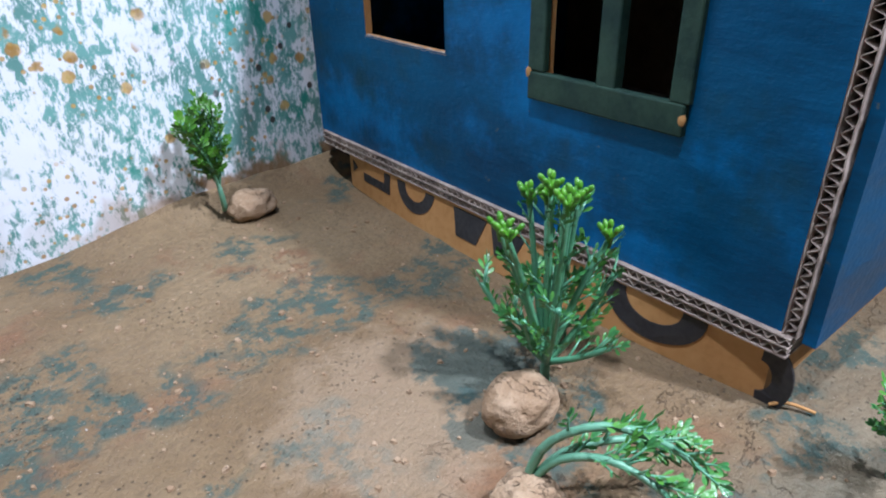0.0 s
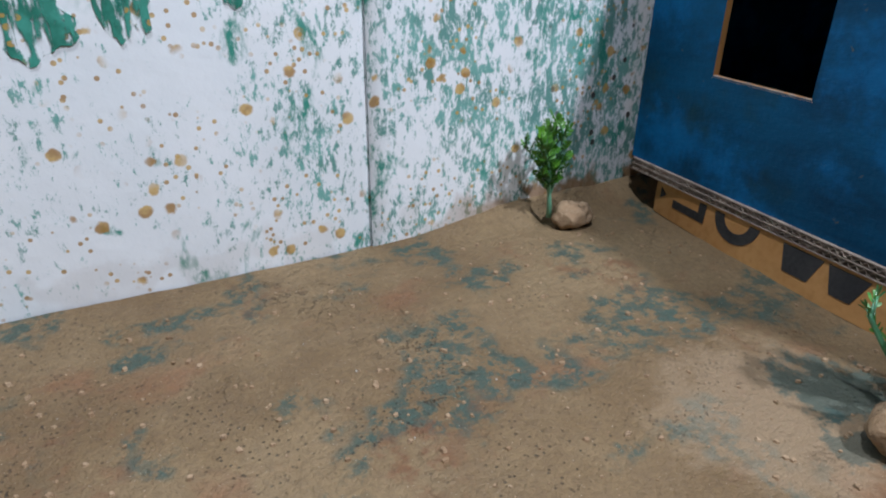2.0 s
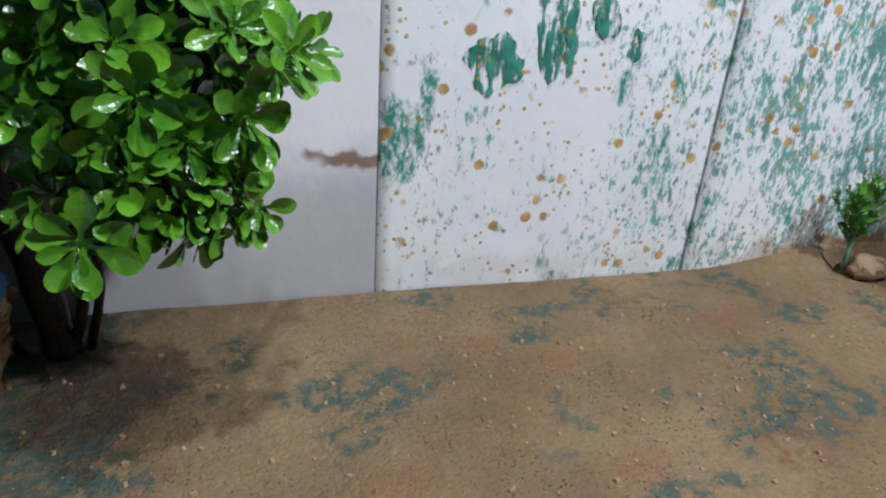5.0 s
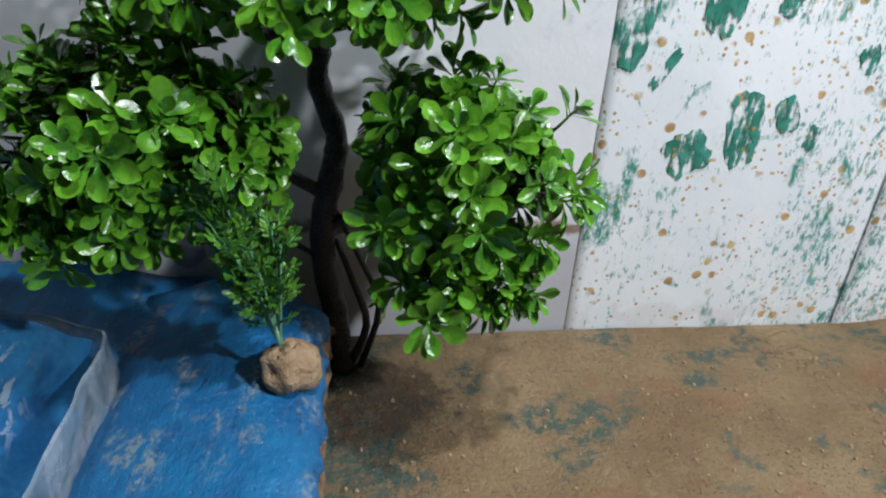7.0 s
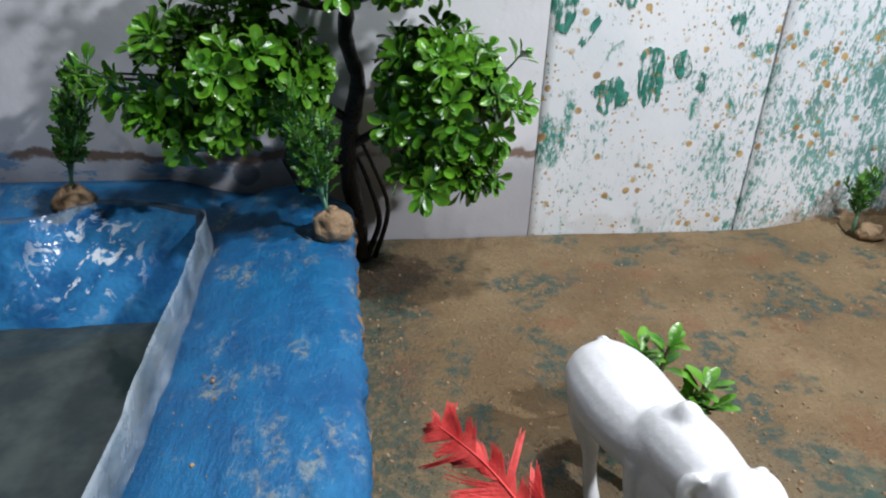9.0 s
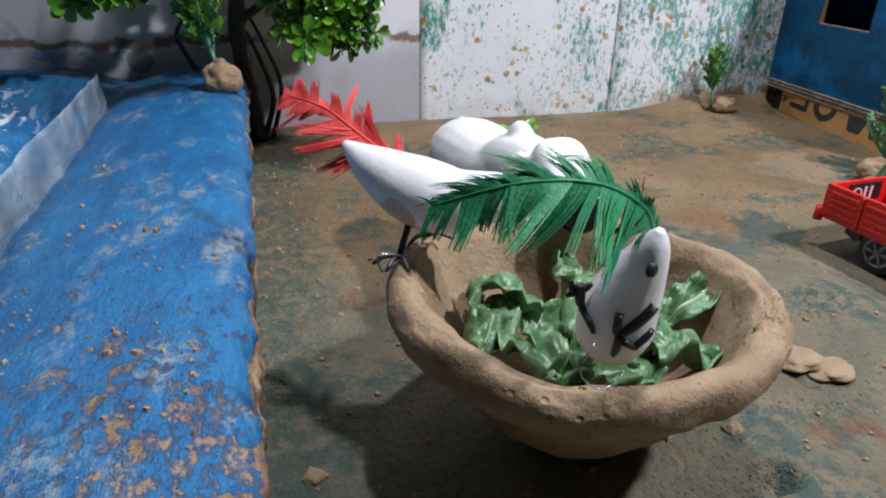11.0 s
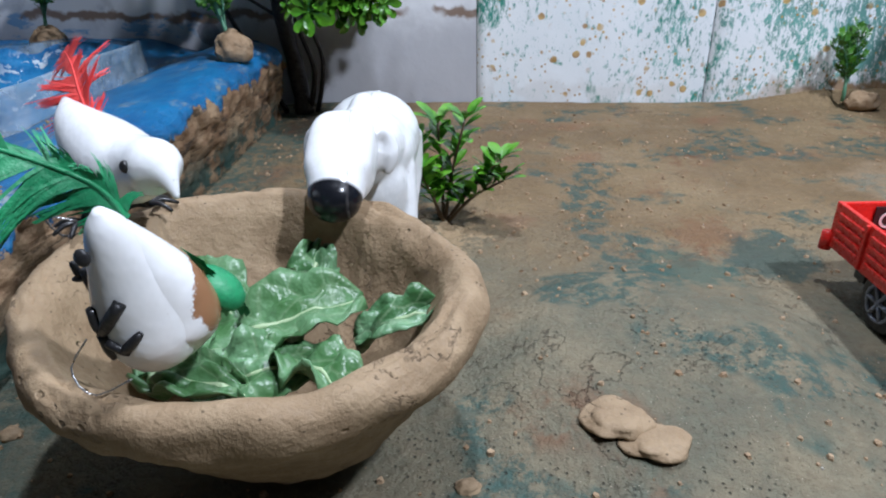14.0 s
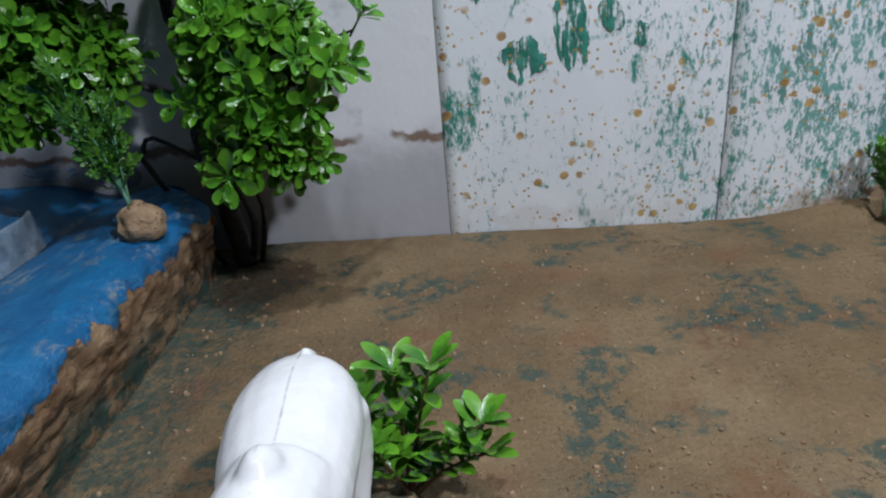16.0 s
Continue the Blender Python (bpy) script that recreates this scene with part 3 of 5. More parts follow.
def paper_sheet(x0, x1, z1, lift, label):
    """A thin sheet of splattered paper on the wall, a little wavy."""
    bm = bmesh.new()
    nx, nz = 24, 24
    rows = []
    for back in (0, 1):
        rows.append([[bm.verts.new((x0 + (x1 - x0) * i / nx, WALL_Y - lift - 0.001 + 0.0007 * back + 0.0006 * noise.noise(Vector((i * 0.4, j * 0.3, x0 * 9))), -0.003 + (z1 + 0.003) * j / nz)) for i in range(nx + 1)] for j in range(nz + 1)])
    for j in range(nz):
        for i in range(nx):
            a, b = rows
            bm.faces.new((a[j][i], a[j][i + 1], a[j + 1][i + 1], a[j + 1][i]))
            bm.faces.new((b[j][i], b[j + 1][i], b[j + 1][i + 1], b[j][i + 1]))
    for i in range(nx):
        bm.faces.new((rows[0][nz][i], rows[0][nz][i + 1], rows[1][nz][i + 1], rows[1][nz][i]))
    for j in range(nz):
        bm.faces.new((rows[0][j][0], rows[0][j + 1][0], rows[1][j + 1][0], rows[1][j][0]))
        bm.faces.new((rows[0][j][nx], rows[1][j][nx], rows[1][j + 1][nx], rows[0][j + 1][nx]))
    return whole("wall_paper", bm, PAPER, label, "wall paper", "paper sheets on the wall", kind="structure")


paper_a = paper_sheet(-0.116, 0.108, 0.42, 0.0, "white paper splattered with teal and gold paint, stuck on the wall")
paper_b = paper_sheet(0.104, 0.46, 0.42, 0.0024, "white paper thickly dashed with teal and gold paint, stuck on the wall")


def brush_mark(x, z, w, h, tilt=0.0, seed=0):
    """A dab of thick paint with a ragged edge."""
    bm = bmesh.new()
    rnd = random.Random(seed)
    n = 44
    ring = []
    for i in range(n):
        a = math.tau * i / n
        c, s = math.cos(a), math.sin(a)
        k = (abs(c) ** 4 + abs(s) ** 4) ** -0.25
        k *= 0.95 + 0.22 * noise.noise(Vector((c * 2.2, s * 2.2, seed * 3.7))) + rnd.uniform(-0.05, 0.05)
        ring.append((c * k * w / 2, s * k * h / 2))
    m = Matrix.Rotation(radians(tilt), 2)
    front = [bm.verts.new((x + (m @ Vector(p)).x, WALL_Y - 0.0019, z + (m @ Vector(p)).y)) for p in ring]
    back = [bm.verts.new((v.co.x, WALL_Y - 0.0005, v.co.z)) for v in front]
    bm.faces.new(front)
    for i in range(n):
        bm.faces.new((front[i], back[i], back[(i + 1) % n], front[(i + 1) % n]))
    return part("brush_mark", bm, TEAL, paper_a, "thick teal dab of paint", smooth=False)


for i, (x, z, w, h, tilt) in enumerate([(-0.0149, 0.158, 0.026, 0.052, 4), (-0.052, 0.140, 0.032, 0.032, 30), (0.0365, 0.152, 0.009, 0.018, -10),
                                        (-0.100, 0.226, 0.018, 0.062, -6), (-0.046, 0.240, 0.026, 0.046, -14), (-0.004, 0.242, 0.014, 0.026, -25),
                                        (0.014, 0.168, 0.016, 0.026, 20), (0.060, 0.205, 0.014, 0.020, 10), (-0.078, 0.196, 0.007, 0.030, -32)]):
    brush_mark(x, z, w, h, tilt, i)


# ---- the toy house ----
def build_house():
    """A cardboard house on a low plinth, painted blue; u runs along its front, v into its depth."""
    c, d = Vector((0.282, 0.15, 0)), Vector((0.08, 0.997, 0))
    m = Matrix.Translation(c) @ Matrix.Rotation(math.atan2(d.y, d.x), 4, "Z")
    # in this frame x runs along the front, and the depth of the house is towards -y
    h = thing("toy_house", m, "blue painted cardboard toy house with dark open windows", "toy house")
    L, D, T = 0.312, 0.235, 0.0045
    bm = bmesh.new()
    bow = lambda x: -0.002 + 0.0085 * max(math.sin(math.pi * min(max(x / 0.282, 0), 1)), 0) ** 0.8
    rows = []
    for i in range(41):
        x = 0.282 * i / 40
        rows.append([bm.verts.new(p) for p in ((x, -D + 0.01, 0), (x, bow(x), 0), (x, min(bow(x), 0.001) * 1.0, 0.0245), (x, -D + 0.01, 0.0245))])
    for a, b2 in zip(rows, rows[1:]):
        for k in range(4):
            bm.faces.new((a[k], a[(k + 1) % 4], b2[(k + 1) % 4], b2[k]))
    bm.faces.new(rows[0][::-1])
    bm.faces.new(rows[-1])
    part("plinth", bm, CARD, h, "brown cardboard plinth with black print", smooth=False)
    # printed fragments on the plinth's face
    def ink(poly, dx, dz, sc=1.0):
        b = bmesh.new()
        face = lambda x, z: bow(x) + (min(bow(x), 0.001) - bow(x)) * z / 0.0245
        f = [b.verts.new((dx + x * sc, face(dx + x * sc, dz + z * sc) + 0.0005, dz + z * sc)) for x, z in poly]
        r = [b.verts.new((v.co.x, v.co.y - 0.0012, v.co.z)) for v in f]
        b.faces.new(f)
        for i in range(len(f)):
            b.faces.new((f[i], r[i], r[(i + 1) % len(f)], f[(i + 1) % len(f)]))
        part("printed_mark", b, INK, h, "black printed mark", smooth=False)
    def arc(r0, r1, a0, a1, n=14, sx=1.0):
        o = [(sx * r1 * math.cos(radians(a0 + (a1 - a0) * i / n)), r1 * math.sin(radians(a0 + (a1 - a0) * i / n))) for i in range(n + 1)]
        return o + [(sx * r0 * math.cos(radians(a1 + (a0 - a1) * i / n)), r0 * math.sin(radians(a1 + (a0 - a1) * i / n))) for i in range(n + 1)]
    ink([(0.276, 0.012), (0.270, 0.016), (0.276, 0.020)], 0, 0)
    ink([(0.262, 0.010), (0.232, 0.010), (0.232, 0.0225), (0.238, 0.0225), (0.238, 0.0155), (0.262, 0.0155)], 0, 0)
    ink(arc(0.0085, 0.0150, 180, 360, 16, 1.15), 0.207, 0.0225)
    ink([(0.168, 0.008), (0.152, 0.008), (0.147, 0.0225), (0.173, 0.0225)], 0, 0)
    ink([(0.138, 0.008), (0.126, 0.008), (0.120, 0.0225), (0.144, 0.0225)], 0, 0)
    ink(arc(0.0105, 0.0185, 180, 360, 18, 1.3), 0.048, 0.0232)
    ink(arc(0.0070, 0.0165, 95, 262, 16, 0.8), 0.0035, 0.0105)
    # the base: a sheet of corrugated board whose flutes show along the edge
    for lo, hi, y in ((0.0248, 0.0254, 0.0028), (0.0289, 0.0294, 0.0030), (0.0326, 0.0330, 0.0026)):
        b = bmesh.new()
        box(b, (-0.006, -D, lo), (0.306, y, hi))
        part("base_liner", b, LINER, h, "grey-brown liner of corrugated board", smooth=False)
    b = bmesh.new()
    # two plies of flutes, crushed a little here and there
    for ply, (mid_z, amp, beat) in enumerate(((0.0271, 0.00165, 0.70), (0.0310, 0.00155, 0.78))):
        prev = None
        for i in range(561):
            x = -0.006 + 0.312 * i / 560
            crush = 0.75 + 0.45 * noise.noise(Vector((x * 40, ply * 7, 2)))
            z = mid_z + amp * min(crush, 1.05) * math.sin(i * beat + 1.5 * noise.noise(Vector((x * 25, ply, 5))))
            out = 0.0026 + 0.0008 * noise.noise(Vector((x * 90, ply, 1)))
            now = [b.verts.new((x, out, z - 0.0002)), b.verts.new((x, -0.03, z - 0.0002)), b.verts.new((x, -0.03, z + 0.0002)), b.verts.new((x, out, z + 0.0002))]
            if prev:
                for q in range(4):
                    b.faces.new((prev[q], now[q], now[(q + 1) % 4], prev[(q + 1) % 4]))
            prev = now
    part("flute", b, LINER, h, "wavy flutes of corrugated board")
    # front wall with two openings
    def wall_with(holes, x0, x1, z0, z1, y0, y1, name, label, mat=HOUSE):
        b = bmesh.new()
        xs = sorted({x0, x1, *[v for q in holes for v in q[:2]]})
        zs = sorted({z0, z1, *[v for q in holes for v in q[2:]]})
        solid = lambda i, j: 0 <= i < len(xs) - 1 and 0 <= j < len(zs) - 1 and not any(q[0] <= (xs[i] + xs[i + 1]) / 2 <= q[1] and q[2] <= (zs[j] + zs[j + 1]) / 2 <= q[3] for q in holes)
        def quad(*ps):
            return b.faces.new([b.verts.new(p) for p in ps])
        for i in range(len(xs) - 1):
            for j in range(len(zs) - 1):
                if not solid(i, j):
                    continue
                a, c2, e, g = xs[i], xs[i + 1], zs[j], zs[j + 1]
                quad((a, y1, e), (a, y1, g), (c2, y1, g), (c2, y1, e))
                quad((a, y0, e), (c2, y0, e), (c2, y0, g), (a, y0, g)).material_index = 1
                for di, dj, ps in ((-1, 0, ((a, y0, e), (a, y0, g), (a, y1, g), (a, y1, e))), (1, 0, ((c2, y0, e), (c2, y1, e), (c2, y1, g), (c2, y0, g))),
                                   (0, -1, ((a, y0, e), (a, y1, e), (c2, y1, e), (c2, y0, e))), (0, 1, ((a, y0, g), (c2, y0, g), (c2, y1, g), (a, y1, g)))):
                    if not solid(i + di, j + dj):
                        quad(*ps).material_index = 2
        bmesh.ops.remove_doubles(b, verts=b.verts, dist=1e-5)
        return part(name, b, [mat, INSIDE, CARD], h, label, smooth=False)
    wall_with([(0.052, 0.114, 0.100, 0.160), (0.180, 0.249, 0.1015, 0.165)], -0.0015, L - 0.002, 0.033, 0.25, -0.0045, 0.0, "front_wall", "blue brushed paint with worn spots")
    b = bmesh.new()
    box(b, (-0.0125, -D - 0.01, 0.030), (-0.0078, -0.003, 0.25))
    part("side_wall", b, HOUSE, h, "blue brushed paint", smooth=False)
    b = bmesh.new()
    box(b, (L - 0.012, -D, 0.033), (L - 0.007, -0.006, 0.25))
    part("far_side_wall", b, [HOUSE], h, smooth=False)
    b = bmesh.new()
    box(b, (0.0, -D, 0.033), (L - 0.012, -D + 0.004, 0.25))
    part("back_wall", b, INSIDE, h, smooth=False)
    b = bmesh.new()
    box(b, (-0.008, -D, 0.2505), (L, 0.004, 0.2555))
    part("roof", b, HOUSE, h, smooth=False)
    # the upright corrugated edge at the corner
    b = bmesh.new()
    prev = None
    for i in range(421):
        z = 0.033 + 0.215 * i / 420
        x = -0.0046 + 0.0020 * (0.8 + 0.4 * noise.noise(Vector((z * 40, 3, 2)))) * math.sin(i * 0.72 + 1.5 * noise.noise(Vector((z * 30, 0, 5))))
        out = 0.0008 + 0.0009 * noise.noise(Vector((z * 90, 0, 1)))
        now = [b.verts.new((x - 0.0002, out, z)), b.verts.new((x - 0.0002, -0.012, z)), b.verts.new((x + 0.0002, -0.012, z)), b.verts.new((x + 0.0002, out, z))]
        if prev:
            for q in range(4):
                b.faces.new((prev[q], prev[(q + 1) % 4], now[(q + 1) % 4], now[q]))
        prev = now
    part("corner_flute", b, LINER, h, "open corrugated edge of the board")
    b = bmesh.new()
    for x in (-0.0070, -0.0024):
        rows = [[b.verts.new((x + dx + 0.0005 * noise.noise(Vector((q * 0.5, x * 900, 0))), y + (0.0009 * noise.noise(Vector((q * 0.8, x * 900, 4))) if y > 0 else 0), 0.033 + 0.217 * q / 70)) for dx, y in ((-0.00025, -0.012), (0.00025, -0.012), (0.00025, 0.0012), (-0.00025, 0.0012))] for q in range(71)]
        for r0, r1 in zip(rows, rows[1:]):
            for q in range(4):
                b.faces.new((r0[q], r0[(q + 1) % 4], r1[(q + 1) % 4], r1[q]))
    part("corner_liner", b, LINER, h, smooth=False)
    # the window frame: sticks of dark green card, and one upright bar
    w = bmesh.new()
    box(w, (0.046, -0.001, 0.0925), (0.121, 0.0030, 0.1045), 0.0008, m=Matrix.Rotation(radians(0.4), 4, "Y"))
    wf = part("window_frame", w, FRAME, h, "dark green painted window frame", smooth=False)
    for nm, lo, hi in (("frame_stile", (0.0455, -0.001, 0.104), (0.0535, 0.0027, 0.172)), ("frame_stile", (0.1130, -0.001, 0.104), (0.1220, 0.0027, 0.172)),
                       ("mullion", (0.0775, -0.0035, 0.100), (0.0865, 0.0022, 0.161)), ("frame_head", (0.0540, -0.001, 0.160), (0.1125, 0.0026, 0.172))):
        w = bmesh.new()
        box(w, lo, hi, 0.0007)
        part(nm, w, FRAME, wf, smooth=False)
    for x, z in ((0.1215, 0.103), (0.0475, 0.0985)):
        w = bmesh.new()
        ball(w, (x, 0.0025, z), (0.0016, 0.0008, 0.0024))
        part("torn_spot", w, CARD, wf, "bare torn cardboard spot")
    # ragged lower lip of the other opening
    w = bmesh.new()
    pts = [(0.179 + 0.071 * i / 24, -0.001, 0.1008 + 0.0009 * noise.noise(Vector((i * 0.9, 0, 5)))) for i in range(25)]
    tube(w, pts, 0.0011, 6)
    part("torn_lip", w, LINER, h, "torn pale cardboard lip")
    return h


build_house()


def far_box():
    bm = bmesh.new()
    box(bm, (0, 0, 0), (0.16, 0.12, 0.05), 0.001)
    whole("cardboard_box", bm, CARD, "brown cardboard box standing behind the toy house", "box", smooth=False, m=pose(0.47, 0.13, 0.0, 0, 0, 8))


far_box()


# ---- the blue surround and its pool ----
def build_block():
    """A clay kerb painted blue: one arm along the pool's side, one behind it, joined at a corner."""
    bm = bmesh.new()
    # a craggy side that leans out to the worn upper edge, then the sloping top
    zs = [0.0] + [0.0035 * q for q in range(1, 17)] + [0.060, 0.0635, 0.0665, 0.0685, 0.0695, 0.0695, 0.068, 0.064, 0.058, 0.052, 0.04, 0.0]
    xs = [-0.300 + 0.011 * smooth(0.0, 0.052, z) for z in zs[:17]] + [-0.2895, -0.2915, -0.2955, -0.302, -0.310, -0.32, -0.34, -0.36, -0.38, -0.400, -0.4015, -0.402]
    ys = [-0.62 + 0.37 * i / 40 for i in range(40)] + [-0.25 + 0.696 * i / 330 for i in range(331)]
    rows = []
    for y in ys:
        row = []
        for x, z in zip(xs, zs):
            e = smooth(0.404, 0.375, y)
            n = noise.noise_vector(Vector((x * 25, y * 25, z * 25))) * 0.0022 + noise.noise_vector(Vector((x * 90, y * 90, z * 90))) * 0.0010
            open_end = smooth(0.10, -0.25, y)
            yy = min(y, 0.404 + 0.042 * smooth(-0.292, -0.335, x))
            face = smooth(-0.306, -0.299, x) * smooth(0.069, 0.058, z)
            crag = 0.0030 * noise.noise(Vector((3, y * 34, z * 60))) + 0.0026 * noise.noise(Vector((7, y * 95, z * 150))) + 0.0016 * noise.noise(Vector((5, y * 240, z * 300))) - 0.0026 * smooth(0.10, 0.0, abs(noise.noise(Vector((1, y * 22 + z * 60, z * 75)))))
            row.append(bm.verts.new((x + n.x * 0.6 + crag * face, yy + n.y, max(z * (1 - 0.05 * open_end) + n.z * (z > 0), 0) - 0.002 * (z == 0))))
        rows.append(row)
    for a, b in zip(rows, rows[1:]):
        for i in range(len(xs) - 1):
            bm.faces.new((a[i], a[i + 1], b[i + 1], b[i]))
    bm.faces.new(rows[0][::-1])
    bm.faces.new(rows[-1])
    whole("pool_kerb", bm, BLOCK, "clay kerb painted bright blue, worn to brown clay at its edges", "kerb")
    bm = bmesh.new()
    x0, x1, nx = -0.95, -0.372, 70
    ys2 = [0.376, 0.377, 0.380, 0.390, 0.41, 0.43, 0.445, 0.455]
    zs2 = [0.0, 0.040, 0.049, 0.054, 0.060, 0.066, 0.070, 0.074]
    rows = []
    for i in range(nx + 1):
        x = x0 + (x1 - x0) * i / nx
        row = []
        for y, z in zip(ys2, zs2):
            n = noise.noise_vector(Vector((x * 28, y * 28, z * 20 + 4))) * 0.0024
            low = 1 - 0.10 * smooth(0.39, 0.455, y) - 0.20 * smooth(-0.45, -0.385, x) * smooth(0.40, 0.455, y)
            row.append(bm.verts.new((x, y + n.y, max(0, z * low + n.z * (z > 0)))))
        row.append(bm.verts.new((x, 0.470, 0.0665 - 0.014 * smooth(-0.45, -0.385, x))))
        row.append(bm.verts.new((x, 0.470, 0.0)))
        rows.append(row)
    for a, b in zip(rows, rows[1:]):
        for i in range(len(a) - 1):
            bm.faces.new((a[i], a[i + 1], b[i + 1], b[i]))
    bm.faces.new(rows[0][::-1])
    bm.faces.new(rows[-1])
    whole("pool_back_kerb", bm, BLOCK, "blue painted clay kerb between the pool and the wall", "kerb")


build_block()


def build_pool():
    p = thing("water_tank", (-0.405, 0.372, 0.0), "cloudy plastic water tank sunk into the blue kerb", "water tank")
    # one wall of thin, wavy plastic: along the side, round the corner, then bowed along the back
    rim = curve([(0.004, -0.60, 0), (0.010, -0.42, 0), (0.013, -0.22, 0), (0.013, -0.10, 0), (0.013, -0.035, 0), (0.009, 0.000, 0), (-0.010, 0.010, 0), (-0.034, 0.020, 0), (-0.066, 0.026, 0), (-0.092, 0.018, 0), (-0.110, 0.000, 0), (-0.22, -0.006, 0), (-0.50, -0.004, 0)], 150)
    def wall_strip(name, line, z0, z1, label):
        bm = bmesh.new()
        rows = []
        for i, q in enumerate(line):
            d = (line[min(i + 1, len(line) - 1)] - line[max(i - 1, 0)]).normalized()
            s = Vector((-d.y, d.x, 0))
            row = []
            for off in (0.0, 0.0011):
                for f in (0.0, 0.25, 0.5, 0.75, 0.94, 1.0):
                    z = z0 + (z1 - z0) * f
                    wv = 0.0026 * noise.noise(Vector((q.x * 34, q.y * 34, z * 40))) + 0.0012 * noise.noise(Vector((q.x * 90, q.y * 90, z * 90)))
                    row.append(bm.verts.new(q + s * (wv + off + 0.003 * f) + Vector((0, 0, z + 0.0022 * f * noise.noise(Vector((q.x * 22, q.y * 22, 7)))))))
            rows.append(row)
        for r0, r1 in zip(rows, rows[1:]):
            for k in (0, 1, 2, 3, 4, 6, 7, 8, 9, 10):
                bm.faces.new((r0[k], r1[k], r1[k + 1], r0[k + 1]))
            bm.faces.new((r0[5], r1[5], r1[11], r0[11]))
        return part(name, bm, PLASTIC, p, label)
    wall_strip("tank_side", rim[:63], 0.040, 0.081, "cloudy wet plastic side wall")
    wall_strip("tank_back", rim[62:], 0.045, 0.078, "cloudy wet plastic back wall")
    bm = bmesh.new()
    n = 46
    rows = [[bm.verts.new((0.000 - 0.52 * i / n, -0.062 + (0.058 + 0.024 * smooth(0.0, 0.05, 0.52 * i / n) * smooth(0.115, 0.085, 0.52 * i / n)) * (j / 12) + 0.004 * noise.noise(Vector((i * 0.35, j * 0.5, 2))), 0.016 + 0.060 * (j / 12) ** 0.8)) for j in range(13)] for i in range(n + 1)]
    for a, b in zip(rows, rows[1:]):
        for j in range(12):
            bm.faces.new((a[j], a[j + 1], b[j + 1], b[j]))
    part("tank_lining", bm, WET, p, "wet blue lining with white blotches")
    bm = bmesh.new()
    n = 40
    rows = [[bm.verts.new((-0.52 + 0.528 * i / n, -0.60 + 0.600 * j / n, 0.0065 + 0.0004 * noise.noise(Vector((i * 0.5, j * 0.5, 0))))) for i in range(n + 1)] for j in range(n + 1)]
    for a, b in zip(rows, rows[1:]):
        for j in range(n):
            bm.faces.new((a[j], a[j + 1], b[j + 1], b[j]))
    ob = whole("water", bm, WATER, "still murky grey water in the pool", "water", kind="structure")
    ob.matrix_basis = Matrix.Translation((-0.405, 0.372, 0.0125))


build_pool()


# ---- plants ----
def paddle(bm, base, d, length, width, curl, cup, mat=0):
    """A spoon leaf: a thin stalk that opens into a round blade with a sunk midrib and a turned-up margin."""
    d = Vector(d).normalized()
    side = d.cross(Vector((0, 0, 1)))
    side = side.normalized() if side.length > 1e-3 else Vector((1, 0, 0))
    nrm = side.cross(d).normalized()
    rows = []
    for u, w in ((0.0, 0.16), (0.28, 0.20), (0.44, 0.48), (0.58, 0.84), (0.72, 1.0), (0.86, 0.88), (0.95, 0.58), (1.0, 0.16)):
        h = w * width * 0.5
        c = Vector(base) + d * length * u - nrm * (curl * length * u * u)
        rows.append([bm.verts.new(c + side * h * f + nrm * h * z) for f, z in ((-1, cup), (-0.55, cup * 0.25), (0, -0.10), (0.55, cup * 0.25), (1, cup))])
    for a, b in zip(rows, rows[1:]):
        for q in range(4):
            bm.faces.new((a[q], a[q + 1], b[q + 1], b[q])).material_index = mat


def rosette(seed, size=0.015, count=7):
    """A whorl of glossy spoon-shaped leaves on a short stalk, opening along +z."""
    rnd = random.Random(seed)
    bm = bmesh.new()
    tube(bm, [(0, 0, -0.014), (0.0005, 0, -0.006), (0, 0, 0)], [0.0008, 0.0007, 0.0006], 5)
    for i in range(count):
        inner = i < 3
        a = math.tau * i / 3 + 0.5 if inner else math.tau * i / (count - 3)
        a += rnd.uniform(-0.25, 0.25)
        tilt = rnd.uniform(0.85, 1.2) if inner else rnd.uniform(0.20, 0.70)
        d = Vector((math.cos(a) * math.cos(tilt), math.sin(a) * math.cos(tilt), math.sin(tilt)))
        ln = size * rnd.uniform(0.62, 0.85) if inner else size * rnd.uniform(0.85, 1.12)
        paddle(bm, (0, 0, 0 if inner else rnd.uniform(-0.004, -0.001)), d, ln, ln * rnd.uniform(0.42, 0.52), rnd.uniform(0.0, 0.28), rnd.uniform(0.10, 0.40))
    return finish(bm, "rosette", LEAF)


ROSETTES = [rosette(s, 0.0150, 8 + s % 3) for s in range(7)]


def aim(p, d, spin=0.0, scale=1.0):
    q = Vector(d).to_track_quat("Z", "Y").to_matrix().to_4x4()
    return Matrix.Translation(p) @ q @ Matrix.Rotation(spin, 4, "Z") @ Matrix.Scale(scale, 4)


